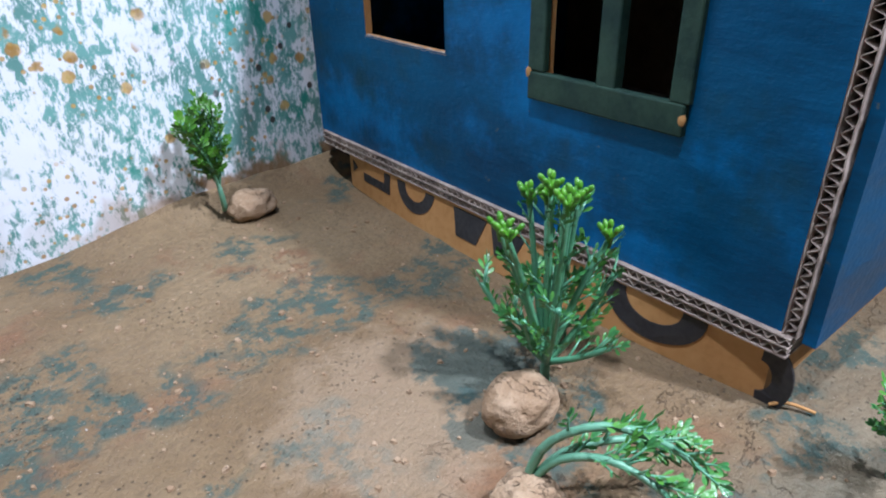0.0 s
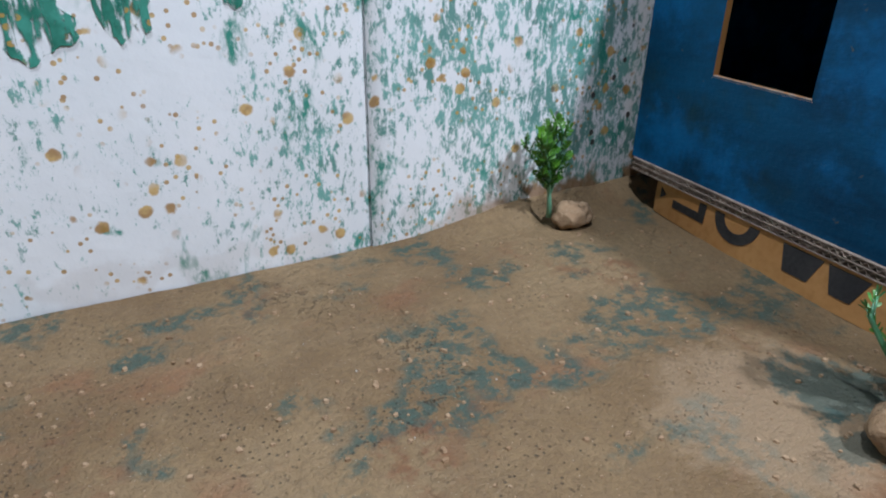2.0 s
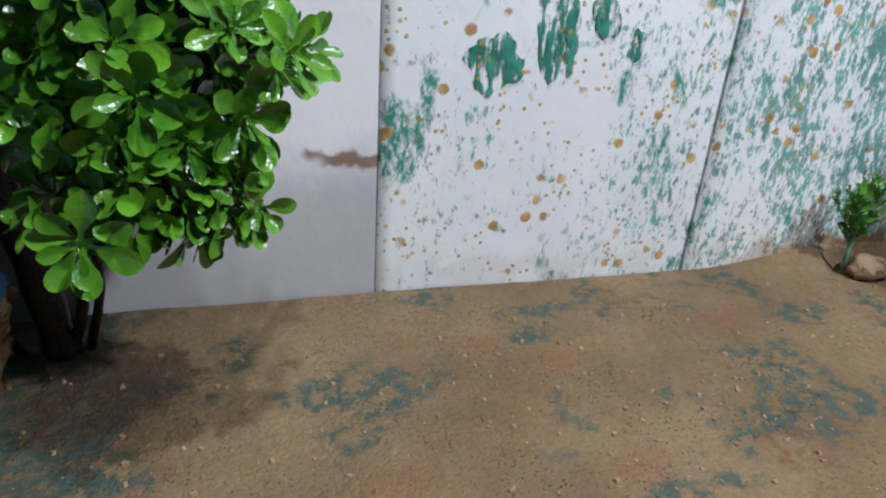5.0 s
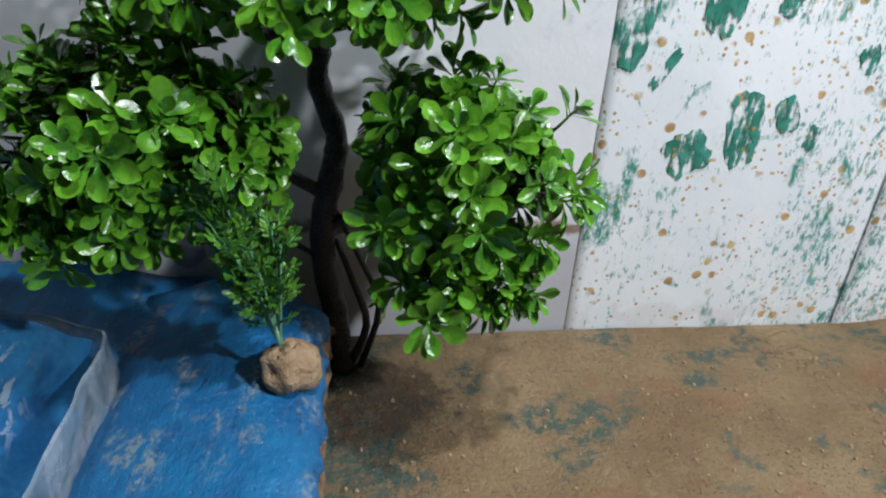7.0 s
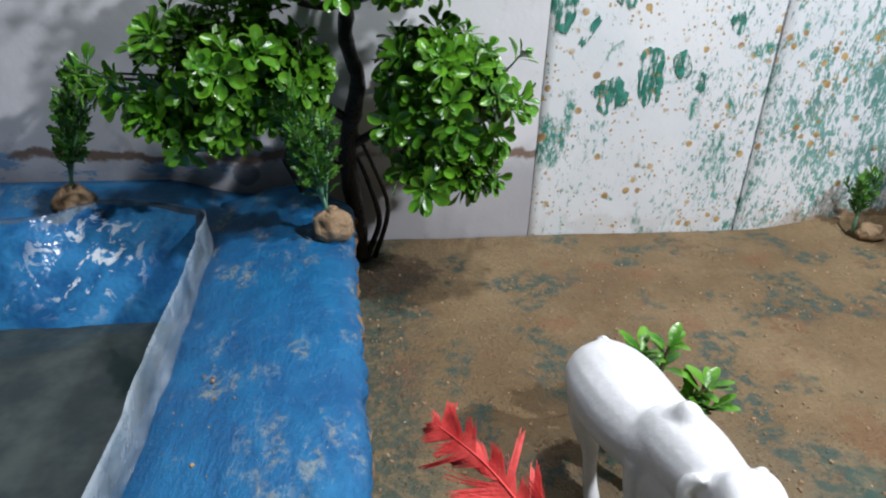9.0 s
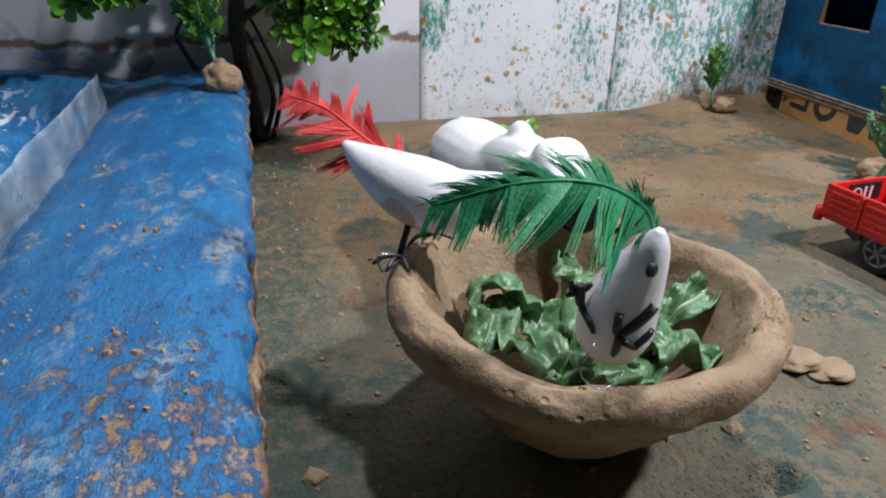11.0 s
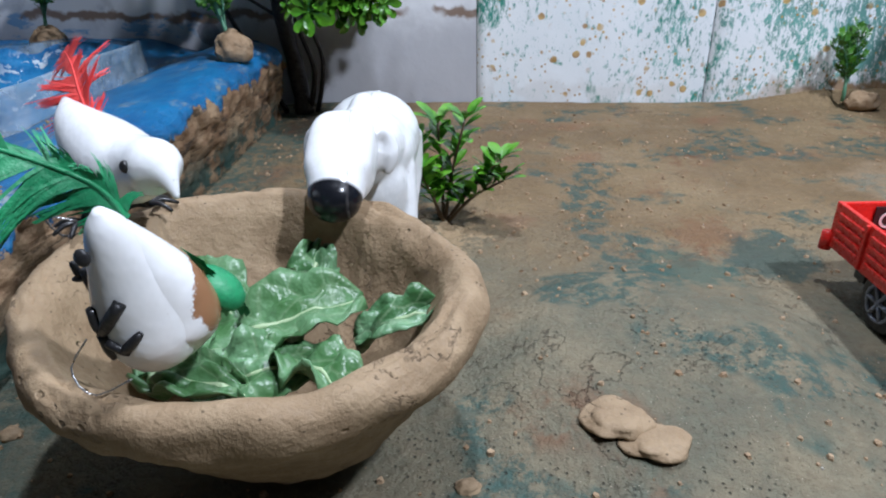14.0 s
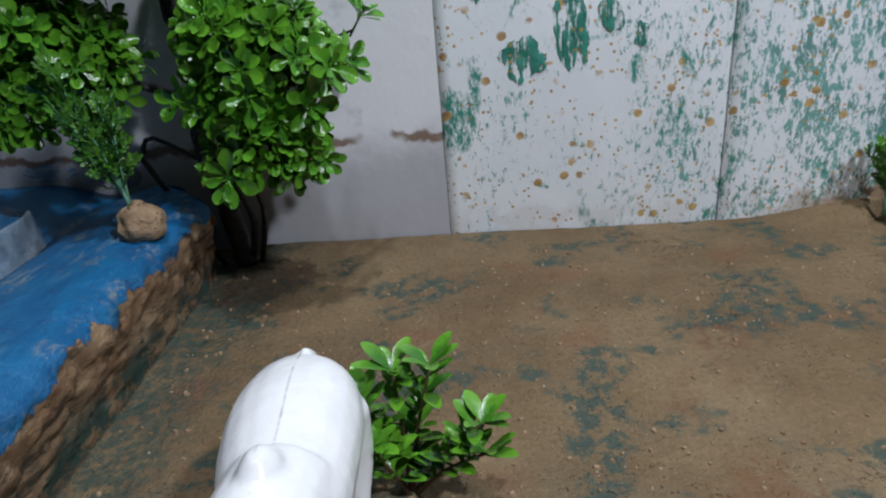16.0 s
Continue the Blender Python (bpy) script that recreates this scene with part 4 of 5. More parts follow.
def build_bonsai():
    base = Vector((-0.288, 0.436, 0.0))
    t = thing("artificial_bonsai", base, "artificial bonsai tree with black twisted trunk and glossy green pads", "plant")
    bm = bmesh.new()
    line = curve([(0.006, 0.0, -0.002), (0.002, -0.004, 0.05), (-0.004, -0.008, 0.10), (0.002, -0.012, 0.14), (0.006, -0.012, 0.165), (-0.003, -0.014, 0.195), (-0.001, -0.016, 0.225), (-0.004, -0.018, 0.27)], 34)
    tube(bm, line, [0.0090 - 0.0042 * (i / 34) ** 0.8 + 0.0016 * noise.noise(Vector((i * 0.8, 0, 0))) for i in range(35)], 10)
    lumpy(bm, 0.0016, 120)
    trunk = part("trunk", bm, BARK, t, "black glossy twisted trunk")
    for pts, r in (([(0.0, -0.014, 0.222), (-0.02, -0.02, 0.219), (-0.036, -0.026, 0.222)], 0.0042), ([(0.003, -0.012, 0.222), (0.016, -0.014, 0.226), (0.03, -0.02, 0.234)], 0.0034),
                   ([(0.0, -0.01, 0.13), (-0.03, -0.02, 0.15), (-0.07, -0.04, 0.16)], 0.0042), ([(0.0, -0.01, 0.11), (0.03, -0.02, 0.13), (0.065, -0.035, 0.15)], 0.0042),
                   ([(0.010, 0.0, 0.0), (0.022, -0.010, 0.04), (0.014, -0.014, 0.075), (0.004, -0.006, 0.10)], 0.0030), ([(0.018, 0.0, 0.0), (0.030, -0.006, 0.05), (0.018, -0.012, 0.09), (0.004, -0.008, 0.12)], 0.0025),
                   ([(-0.012, 0.0, 0.0), (-0.050, -0.006, 0.085), (-0.055, -0.002, 0.098), (-0.042, -0.006, 0.11), (-0.006, -0.01, 0.09)], 0.0026)):
        b = bmesh.new()
        ln = curve(pts, 12)
        tube(b, ln, [r * (1 - 0.4 * i / 12) for i in range(13)], 7)
        part("branch", b, BARK, trunk)
    rnd = random.Random(5)
    pads = [("left", (-0.088, -0.059, 0.182), (0.086, 0.052, 0.042), 185), ("left low", (-0.104, -0.077, 0.150), (0.036, 0.026, 0.018), 36),
            ("right", (0.066, -0.057, 0.166), (0.066, 0.052, 0.050), 180), ("right low", (0.066, -0.081, 0.114), (0.040, 0.026, 0.018), 50),
            ("top", (-0.002, -0.055, 0.262), (0.104, 0.060, 0.036), 220)]
    for nm, c, r, count in pads:
        b = bmesh.new()
        c, r = Vector(c), Vector(r)
        places = []
        for i in range(count):
            u = rnd.uniform(-1, 1)
            a = rnd.uniform(0, math.tau)
            s = math.sqrt(1 - u * u)
            d = Vector((s * math.cos(a), s * math.sin(a), u))
            k = rnd.uniform(0.50, 0.95) if i % 3 else rnd.uniform(0.85, 1.10)
            k *= 0.95 + 0.42 * noise.noise(d * 1.9 + c * 30)
            p = c + Vector((d.x * r.x, d.y * r.y, d.z * r.z)) * k
            if nm == "top" and p.z < 0.236:
                p.z = 0.236 + rnd.uniform(-0.010, 0.012)
            if -0.020 < p.x < 0.024 and 0.09 < p.z < 0.232:
                p.x += 0.045 if c.x > 0 else -0.045
            places.append((p, (d + Vector((rnd.uniform(-0.4, 0.4), -0.35 + rnd.uniform(-0.4, 0.3), 0.40))).normalized()))
        for p, d in places[::3]:
            e = curve([c + Vector((0, 0.01, -0.3 * r.z)), (c + p) / 2 + Vector((0, 0, -0.006)), p - d * 0.012], 4)
            tube(b, e, 0.0009, 4)
        pad = part("leaf_pad", b, BARK, t, "dense pad of spoon-shaped plastic leaves")
        for p, d in places:
            o = new("rosette", rnd.choice(ROSETTES))
            o.parent = pad
            o.matrix_basis = aim(p, d, rnd.uniform(0, 6.28), rnd.uniform(0.9, 1.32))


build_bonsai()


def antler(seed, length, mats, wide):
    """A flat forked plastic leaf: a stalk with four to six blunt fingers."""
    rnd = random.Random(seed)
    bm = bmesh.new()
    tube(bm, [(0, 0, 0), (0, 0.0002, length * 0.4), (0, 0, length * 0.72)], [0.00075, 0.0006, 0.0004], 5)
    for u, a in ((0.30, -0.75), (0.38, 0.7), (0.52, -0.6), (0.58, 0.55), (0.68, -0.22), (0.70, 0.22))[rnd.randint(0, 2):]:
        a += rnd.uniform(-0.15, 0.15)
        d = Vector((math.sin(a), rnd.uniform(-0.15, 0.2), math.cos(a)))
        ln = length * rnd.uniform(0.30, 0.42)
        blade(bm, (0, 0, length * u), d, (0, -1, 0.1), ln, ln * wide, rnd.uniform(-0.1, 0.2), 4, 1.3, 0.35, 1)
    return finish(bm, "leaf", mats)


def twig(seed, length, bend):
    bm = bmesh.new()
    line = curve([(0, 0, 0), (bend * length * 0.25, 0, length * 0.5), (bend * length, 0.05 * length, length)], 10)
    tube(bm, line, [0.0011 - 0.0007 * i / 10 for i in range(11)], 5)
    return finish(bm, "branch", STEM), line


FERNS = ([twig(q, 0.068, -0.24 + 0.16 * q) for q in range(4)], [antler(q, 0.0150, [FERN, FERN_TIP], 0.46) for q in range(5)])
PALES = ([twig(q + 20, 0.056, -0.24 + 0.16 * q) for q in range(4)], [antler(q + 20, 0.0165, [PALE, PALE_TIP], 0.33) for q in range(5)])


def fern(base, label, branches, twigs, lean=(0, 0, 1), spread_=0.45, size=1.0, seed=0, group="", each=17):
    rnd = random.Random(seed)
    t = thing("artificial_sprig", base, label, "plant", group)
    b = bmesh.new()
    lean = Vector(lean).normalized()
    tube(b, [(0, 0, -0.004), lean * 0.008 * size, lean * 0.02 * size], [0.0019, 0.0017, 0.0013], 7)
    part("stem", b, STEM, t)
    for i in range(branches):
        a = math.tau * i / branches + rnd.uniform(-0.3, 0.3)
        s = spread_ * (0.25 + 0.75 * rnd.random())
        d = lean + Vector((math.cos(a) * s, math.sin(a) * s, rnd.uniform(-0.1, 0.1)))
        me, line = rnd.choice(twigs[0])
        o = new("branch", me)
        o.parent = t
        for q in range(each):
            u = 0.22 + 0.76 * q / (each - 1)
            k = min(int(u * 10), 9)
            e = q * 2.4 + rnd.uniform(-0.5, 0.5)
            up = rnd.uniform(0.7, 1.3) + 1.3 * u ** 3
            leaf = new("leaf", rnd.choice(twigs[1]))
            leaf.parent = o
            leaf.matrix_basis = aim(line[k].lerp(line[k + 1], u * 10 - k), (math.cos(e), math.sin(e), up), rnd.uniform(0, 6.28), rnd.uniform(0.75, 1.15))
        o.matrix_basis = aim(lean * (0.008 + 0.012 * rnd.random()) * size, d, rnd.uniform(0, 6.28), size * rnd.uniform(0.75, 1.1))
    return t


def mud_ball(c, r, seed, label):
    bm = bmesh.new()
    bmesh.ops.create_icosphere(bm, subdivisions=4, radius=1)
    for v in bm.verts:
        n = noise.noise(v.co * 1.6 + Vector((seed, 0, 0))) * 0.22 + noise.noise(v.co * 5 + Vector((0, seed, 0))) * 0.06
        v.co = Vector((v.co.x * r[0], v.co.y * r[1], max(v.co.z, -0.72) * r[2])) * (1 + n)
    lo = min(v.co.z for v in bm.verts)
    for v in bm.verts:
        v.co.z -= lo
    return whole("mud_ball", bm, MUD, label, "clay lump", "mud balls under the plants", m=Matrix.Translation(c))


mud_ball((-0.305, 0.337, 0.067), (0.0148, 0.0130, 0.0135), 1.0, "dried brown mud ball holding a plastic sprig on the blue kerb")
fern((-0.307, 0.337, 0.084), "green plastic fern sprig stuck into a mud ball", 12, FERNS, (-0.22, 0.05, 1), 0.34, 0.98, 3, "fern sprigs on the kerb")
mud_ball((-0.500, 0.400, 0.064), (0.0150, 0.0130, 0.0135), 4.0, "dried brown mud ball by the pool's back edge")
fern((-0.500, 0.400, 0.082), "dark green plastic fern sprig by the pool's back edge", 9, FERNS, (0.12, 0.05, 1), 0.35, 1.05, 4, "fern sprigs on the kerb")
mud_ball((0.212, 0.2075, 0.0), (0.0142, 0.0125, 0.0105), 7.0, "flat round mud ball lying beside the toy house")
mud_ball((0.236, 0.437, 0.0), (0.0150, 0.0110, 0.0095), 9.0, "brown mud lump at the foot of the papered wall")
fern((0.222, 0.444, 0.010), "small leafy plastic plant at the foot of the papered wall", 10, FERNS, (-0.1, 0, 1), 0.30, 0.68, 11)
mud_ball((0.180, 0.178, 0.0), (0.013, 0.012, 0.008), 12.0, "flattened mud lump holding a bent sprig")
fern((0.276, 0.104, 0.001), "bright green plastic sprig beside the toy house corner", 8, PALES, (-0.1, 0.1, 1), 0.5, 0.50, 17)


def budded_plant():
    """Pale stems that fork low down; the top ones end in round buds, the side ones in toothed leaves."""
    t = thing("budded_plant", (0.234, 0.2135, 0.001), "pale-stemmed plastic plant with bright green buds before the toy house", "plant")
    b = bmesh.new()
    tube(b, curve([(-0.001, -0.002, -0.003), (0.0, 0.0, 0.006), (0.001, 0.0, 0.013)], 6), [0.0022, 0.0021, 0.0020, 0.0020, 0.0019, 0.0018, 0.0017], 8)
    part("stem", b, STEM, t, "pale green stem")
    rnd = random.Random(12)
    for k in range(22):
        a = k * 2.4 + rnd.uniform(-0.3, 0.3)
        top = k < 11
        reach, high = (rnd.uniform(0.002, 0.019), rnd.uniform(0.083, 0.089)) if top else (rnd.uniform(0.012, 0.027), rnd.uniform(0.026, 0.052))
        end = Vector((math.cos(a) * reach, math.sin(a) * reach, high - (1.15 * reach if top else 0)))
        line = curve([(0.0005, 0, 0.010), (end.x * 0.55, end.y * 0.55, 0.012 + (high - 0.012) * 0.42), end], 12)
        b = bmesh.new()
        tube(b, line, [0.0016 - 0.0006 * i / 12 for i in range(13)], 6)
        branch = part("branch", b, PALE, t)
        if top:
            # a head of blunt buds on short fingers
            b = bmesh.new()
            for q in range(6):
                e = q * 1.05 + rnd.uniform(-0.3, 0.3)
                d = Vector((math.cos(e) * 0.75, math.sin(e) * 0.75, 1.0)).normalized() if q else Vector((0, 0, 1))
                p = end + d * rnd.uniform(0.0035, 0.0055)
                tube(b, [end - Vector((0, 0, 0.003)), end + d * 0.001, p], [0.0008, 0.0008, 0.0010], 5)
                ball(b, p + d * 0.0012, (0.0011, 0.0011, 0.0019), 0, 8, d.to_track_quat("Z", "Y").to_matrix())
            part("bud_head", b, BUD, branch, "cluster of yellow-green buds")
        for q in range(4 if top else 8):
            u = 0.45 + 0.13 * q if top else 0.34 + 0.11 * q
            i = min(int(u * 12), 11)
            e = a + rnd.uniform(-1.5, 1.5)
            leaf = new("leaf", rnd.choice(PALES[1]))
            leaf.parent = branch
            leaf.matrix_basis = aim(line[i], (math.cos(e) * 0.8, math.sin(e) * 0.8, rnd.uniform(0.6, 1.3)), rnd.uniform(0, 6.28), rnd.uniform(0.55, 0.85))


budded_plant()


def bent_sprig():
    t = thing("bent_sprig", (0.1845, 0.184, 0.004), "bright green plastic sprig bent over to the ground", "plant")
    for k, (pts, seed) in enumerate((([(0, 0, 0), (0.003, -0.006, 0.022), (0.010, -0.020, 0.034), (0.020, -0.034, 0.030), (0.026, -0.042, 0.022)], 1),
                                     ([(0, 0, 0), (0.004, -0.010, 0.018), (0.008, -0.026, 0.026), (0.011, -0.042, 0.022)], 2),
                                     ([(0, 0, 0), (0.008, -0.008, 0.016), (0.020, -0.020, 0.022), (0.030, -0.028, 0.018)], 3))):
        rnd = random.Random(seed)
        b = bmesh.new()
        line = curve(pts, 14)
        tube(b, line, [0.0017 - 0.0008 * i / 14 for i in range(15)], 6)
        stem = part("stem", b, STEM, t)
        for i in range(5, 15):
            for rep in range(1 if i < 8 else 3):
                d = (line[min(i + 1, 14)] - line[i - 1]).normalized() + Vector((rnd.uniform(-0.8, 0.8), rnd.uniform(-0.8, 0.8), rnd.uniform(-0.2, 0.9)))
                o = new("leaf", rnd.choice(PALES[1]))
                o.parent = stem
                o.matrix_basis = aim(line[i], d, rnd.uniform(0, 6.28), rnd.uniform(0.5, 0.75))


bent_sprig()


def round_sprig():
    """A small plant of upright stems with pointed oval leaves."""
    t = thing("leafy_sprig", (-0.1275, 0.179, 0.002), "small glossy green plastic plant standing in the clay", "plant")
    rnd = random.Random(3)
    for pts in ([(-0.002, 0, 0), (-0.008, 0.002, 0.025), (-0.017, 0.004, 0.046)], [(0, 0, 0), (-0.001, 0.006, 0.028), (-0.003, 0.010, 0.058)], [(0.001, 0, 0), (0.005, 0.004, 0.028), (0.013, 0.010, 0.060)],
                [(0.002, 0, 0), (0.016, 0.0, 0.020), (0.034, -0.004, 0.040)], [(0.003, -0.001, 0), (0.018, -0.006, 0.018), (0.036, -0.010, 0.030)], [(0, -0.002, 0), (-0.006, -0.008, 0.020), (-0.012, -0.012, 0.036)]):
        b = bmesh.new()
        line = curve(pts, 9)
        tube(b, line, [0.0012 - 0.0005 * i / 9 for i in range(10)], 6)
        stem = part("stem", b, BROWN_STEM, t)
        for i in range(3, 10):
            for rep in range(3 if i < 9 else 5):
                b = bmesh.new()
                a = rnd.uniform(0, math.tau)
                d = Vector((math.cos(a), math.sin(a), rnd.uniform(0.5, 1.4)))
                ln = rnd.uniform(0.013, 0.019)
                blade(b, (0, 0, 0), d, (0, 0, 1), ln, ln * 0.40, rnd.uniform(0.05, 0.3), 5, 0.9, 0.3)
                o = part("leaf", b, LEAF, stem)
                o.location = line[i]


round_sprig()


# ---- the clay bowl and what is in it ----
def build_bowl():
    bm = bmesh.new()
    prof = [(0.0, 0.000), (0.018, 0.000), (0.026, 0.003), (0.036, 0.013), (0.049, 0.030), (0.0600, 0.0450), (0.0680, 0.0530), (0.0705, 0.0610), (0.0680, 0.0675), (0.0630, 0.0690), (0.0580, 0.065), (0.054, 0.058), (0.046, 0.044), (0.034, 0.030), (0.018, 0.023), (0.0, 0.021)]
    line = curve([(r, 0, z) for r, z in prof], 56)
    n = 96
    rings = []
    for i, p in enumerate(line):
        if i in (0, len(line) - 1):
            rings.append([bm.verts.new((0, 0, p.z))])
            continue
        ring = []
        for k in range(n):
            a = math.tau * k / n
            wob = 1 + 0.045 * noise.noise(Vector((math.cos(a) * 1.6, math.sin(a) * 1.6, 4))) + 0.03 * math.cos(2 * a + 0.6)
            c, s = math.cos(a), math.sin(a)
            x, y = p.x * c * wob, p.x * s * wob * 0.95
            tall = 0.005 * smooth(-0.2, 1.0, -0.55 * c + 0.8 * s) - 0.003 * smooth(0.3, 1, -s)
            z = p.z * (1 + tall / 0.066)
            q = Vector((x, y, z))
            q += noise.noise_vector(q * 55) * 0.0017 + noise.noise_vector(q * 150) * 0.0010
            if 26 < i < 38:
                cr = noise.noise(Vector((a * 9, i * 0.25, 2)))
                q.z -= 0.0032 * smooth(0.09, 0.0, abs(cr)) * smooth(-0.1, 0.25, noise.noise(Vector((a * 2.2, 0, 8))))
            if i in (33, 34):
                q.z -= 0.0028 * smooth(-0.05, 0.15, noise.noise(Vector((a * 1.3, 3, 8)))) * (0.6 + 0.5 * noise.noise(Vector((a * 12, 0, 0))))
            if z < 0.002:
                q.z = max(q.z, 0)
            x2 = q.x + 0.006 * (1 - min(z / 0.05, 1))
            ring.append(bm.verts.new((x2, q.y + 0.002 * (1 - min(z / 0.06, 1)), q.z)))
        rings.append(ring)
    for a, b in zip(rings, rings[1:]):
        for k in range(n):
            if len(a) == 1:
                bm.faces.new((a[0], b[(k + 1) % n], b[k]))
            elif len(b) == 1:
                bm.faces.new((a[k], a[(k + 1) % n], b[0]))
            else:
                bm.faces.new((a[k], a[(k + 1) % n], b[(k + 1) % n], b[k]))
    bmesh.ops.recalc_face_normals(bm, faces=bm.faces)
    whole("clay_bowl", bm, BOWL, "hand-shaped raw clay bowl with a cracked thick rim", "bowl", m=pose(-0.172, -0.012, 0.0005))


build_bowl()


def kale_leaf(name_seed, m, length, width, label):
    """A curled leaf of greens with a pale rib."""
    t = thing("kale_leaf", m, label, "leaf vegetable", "torn kale leaves in the bowl")
    bm = bmesh.new()
    nu, nv = 16, 14
    rows = []
    for i in range(nu + 1):
        u = i / nu
        row = []
        for j in range(nv + 1):
            v = j / nv * 2 - 1
            w = width * 0.5 * math.sin(math.pi * min(0.08 + u * 0.88, 1)) ** 0.6 * (1 + 0.06 * noise.noise(Vector((u * 5, v * 2, name_seed))))
            x, y = (u - 0.5) * length, v * w
            z = 0.0065 * noise.noise(Vector((u * 3.6, v * 2.8, name_seed * 3))) + 0.0012 * noise.noise(Vector((u * 9, v * 6, name_seed))) + 0.0095 * abs(v) ** 1.6 * noise.noise(Vector((u * 4.2, v * 2, name_seed))) - 0.02 * (u - 0.5) ** 2 + 0.004 * abs(v)
            row.append(bm.verts.new((x, y, z)))
        rows.append(row)
    for a, b in zip(rows, rows[1:]):
        for j in range(nv):
            bm.faces.new((a[j], a[j + 1], b[j + 1], b[j]))
    rib = [r[nv // 2].co.copy() + Vector((0, 0, 0.0004)) for r in rows]
    o = part("blade", bm, KALE, t)
    s = o.modifiers.new("thickness", "SOLIDIFY")
    s.thickness = 0.0006
    b = bmesh.new()
    tube(b, rib, [0.0012 - 0.0009 * i / nu for i in range(nu + 1)], 6)
    part("rib", b, KALE_RIB, t, "pale green rib")


for i, (x, y, z, rx, ry, rz, ln, wd) in enumerate([(-0.158, -0.012, 0.058, 8, -10, 20, 0.046, 0.038), (-0.194, 0.006, 0.060, 22, -14, 140, 0.034, 0.026), (-0.162, 0.020, 0.058, 30, -25, 85, 0.028, 0.020),
                                                  (-0.126, -0.014, 0.058, 14, -16, 12, 0.034, 0.018), (-0.166, -0.036, 0.052, -18, 6, 200, 0.040, 0.030), (-0.146, -0.036, 0.054, -12, 8, -30, 0.034, 0.026),
                                                  (-0.196, -0.024, 0.054, 10, 18, 100, 0.040, 0.028), (-0.206, -0.006, 0.058, 24, -8, 70, 0.034, 0.024), (-0.182, -0.044, 0.056, -14, 4, 170, 0.038, 0.018), (-0.176, -0.012, 0.050, 0, 0, 60, 0.050, 0.040)]):
    kale_leaf(i + 1.0, pose(x, y, z - 0.003, rx, ry, rz), ln * 0.9, wd * 0.88, "crumpled green kale leaf lying in the clay bowl")


def foot(bm, p, d, mat):
    """A three-toed foot of black wire."""
    p, d = Vector(p), Vector(d).normalized()
    side = d.cross(Vector((0, 0, 1))).normalized()
    for k in (-0.8, 0.0, 0.8, 3.1):
        e = (d * math.cos(k) + side * math.sin(k)).normalized()
        tube(bm, curve([p, p + e * 0.005 + Vector((0, 0, 0.0012)), p + e * 0.010 + Vector((0, 0, -0.0012))], 5), [0.0011, 0.0011, 0.001, 0.0009, 0.0008, 0.0006], 6, mat)


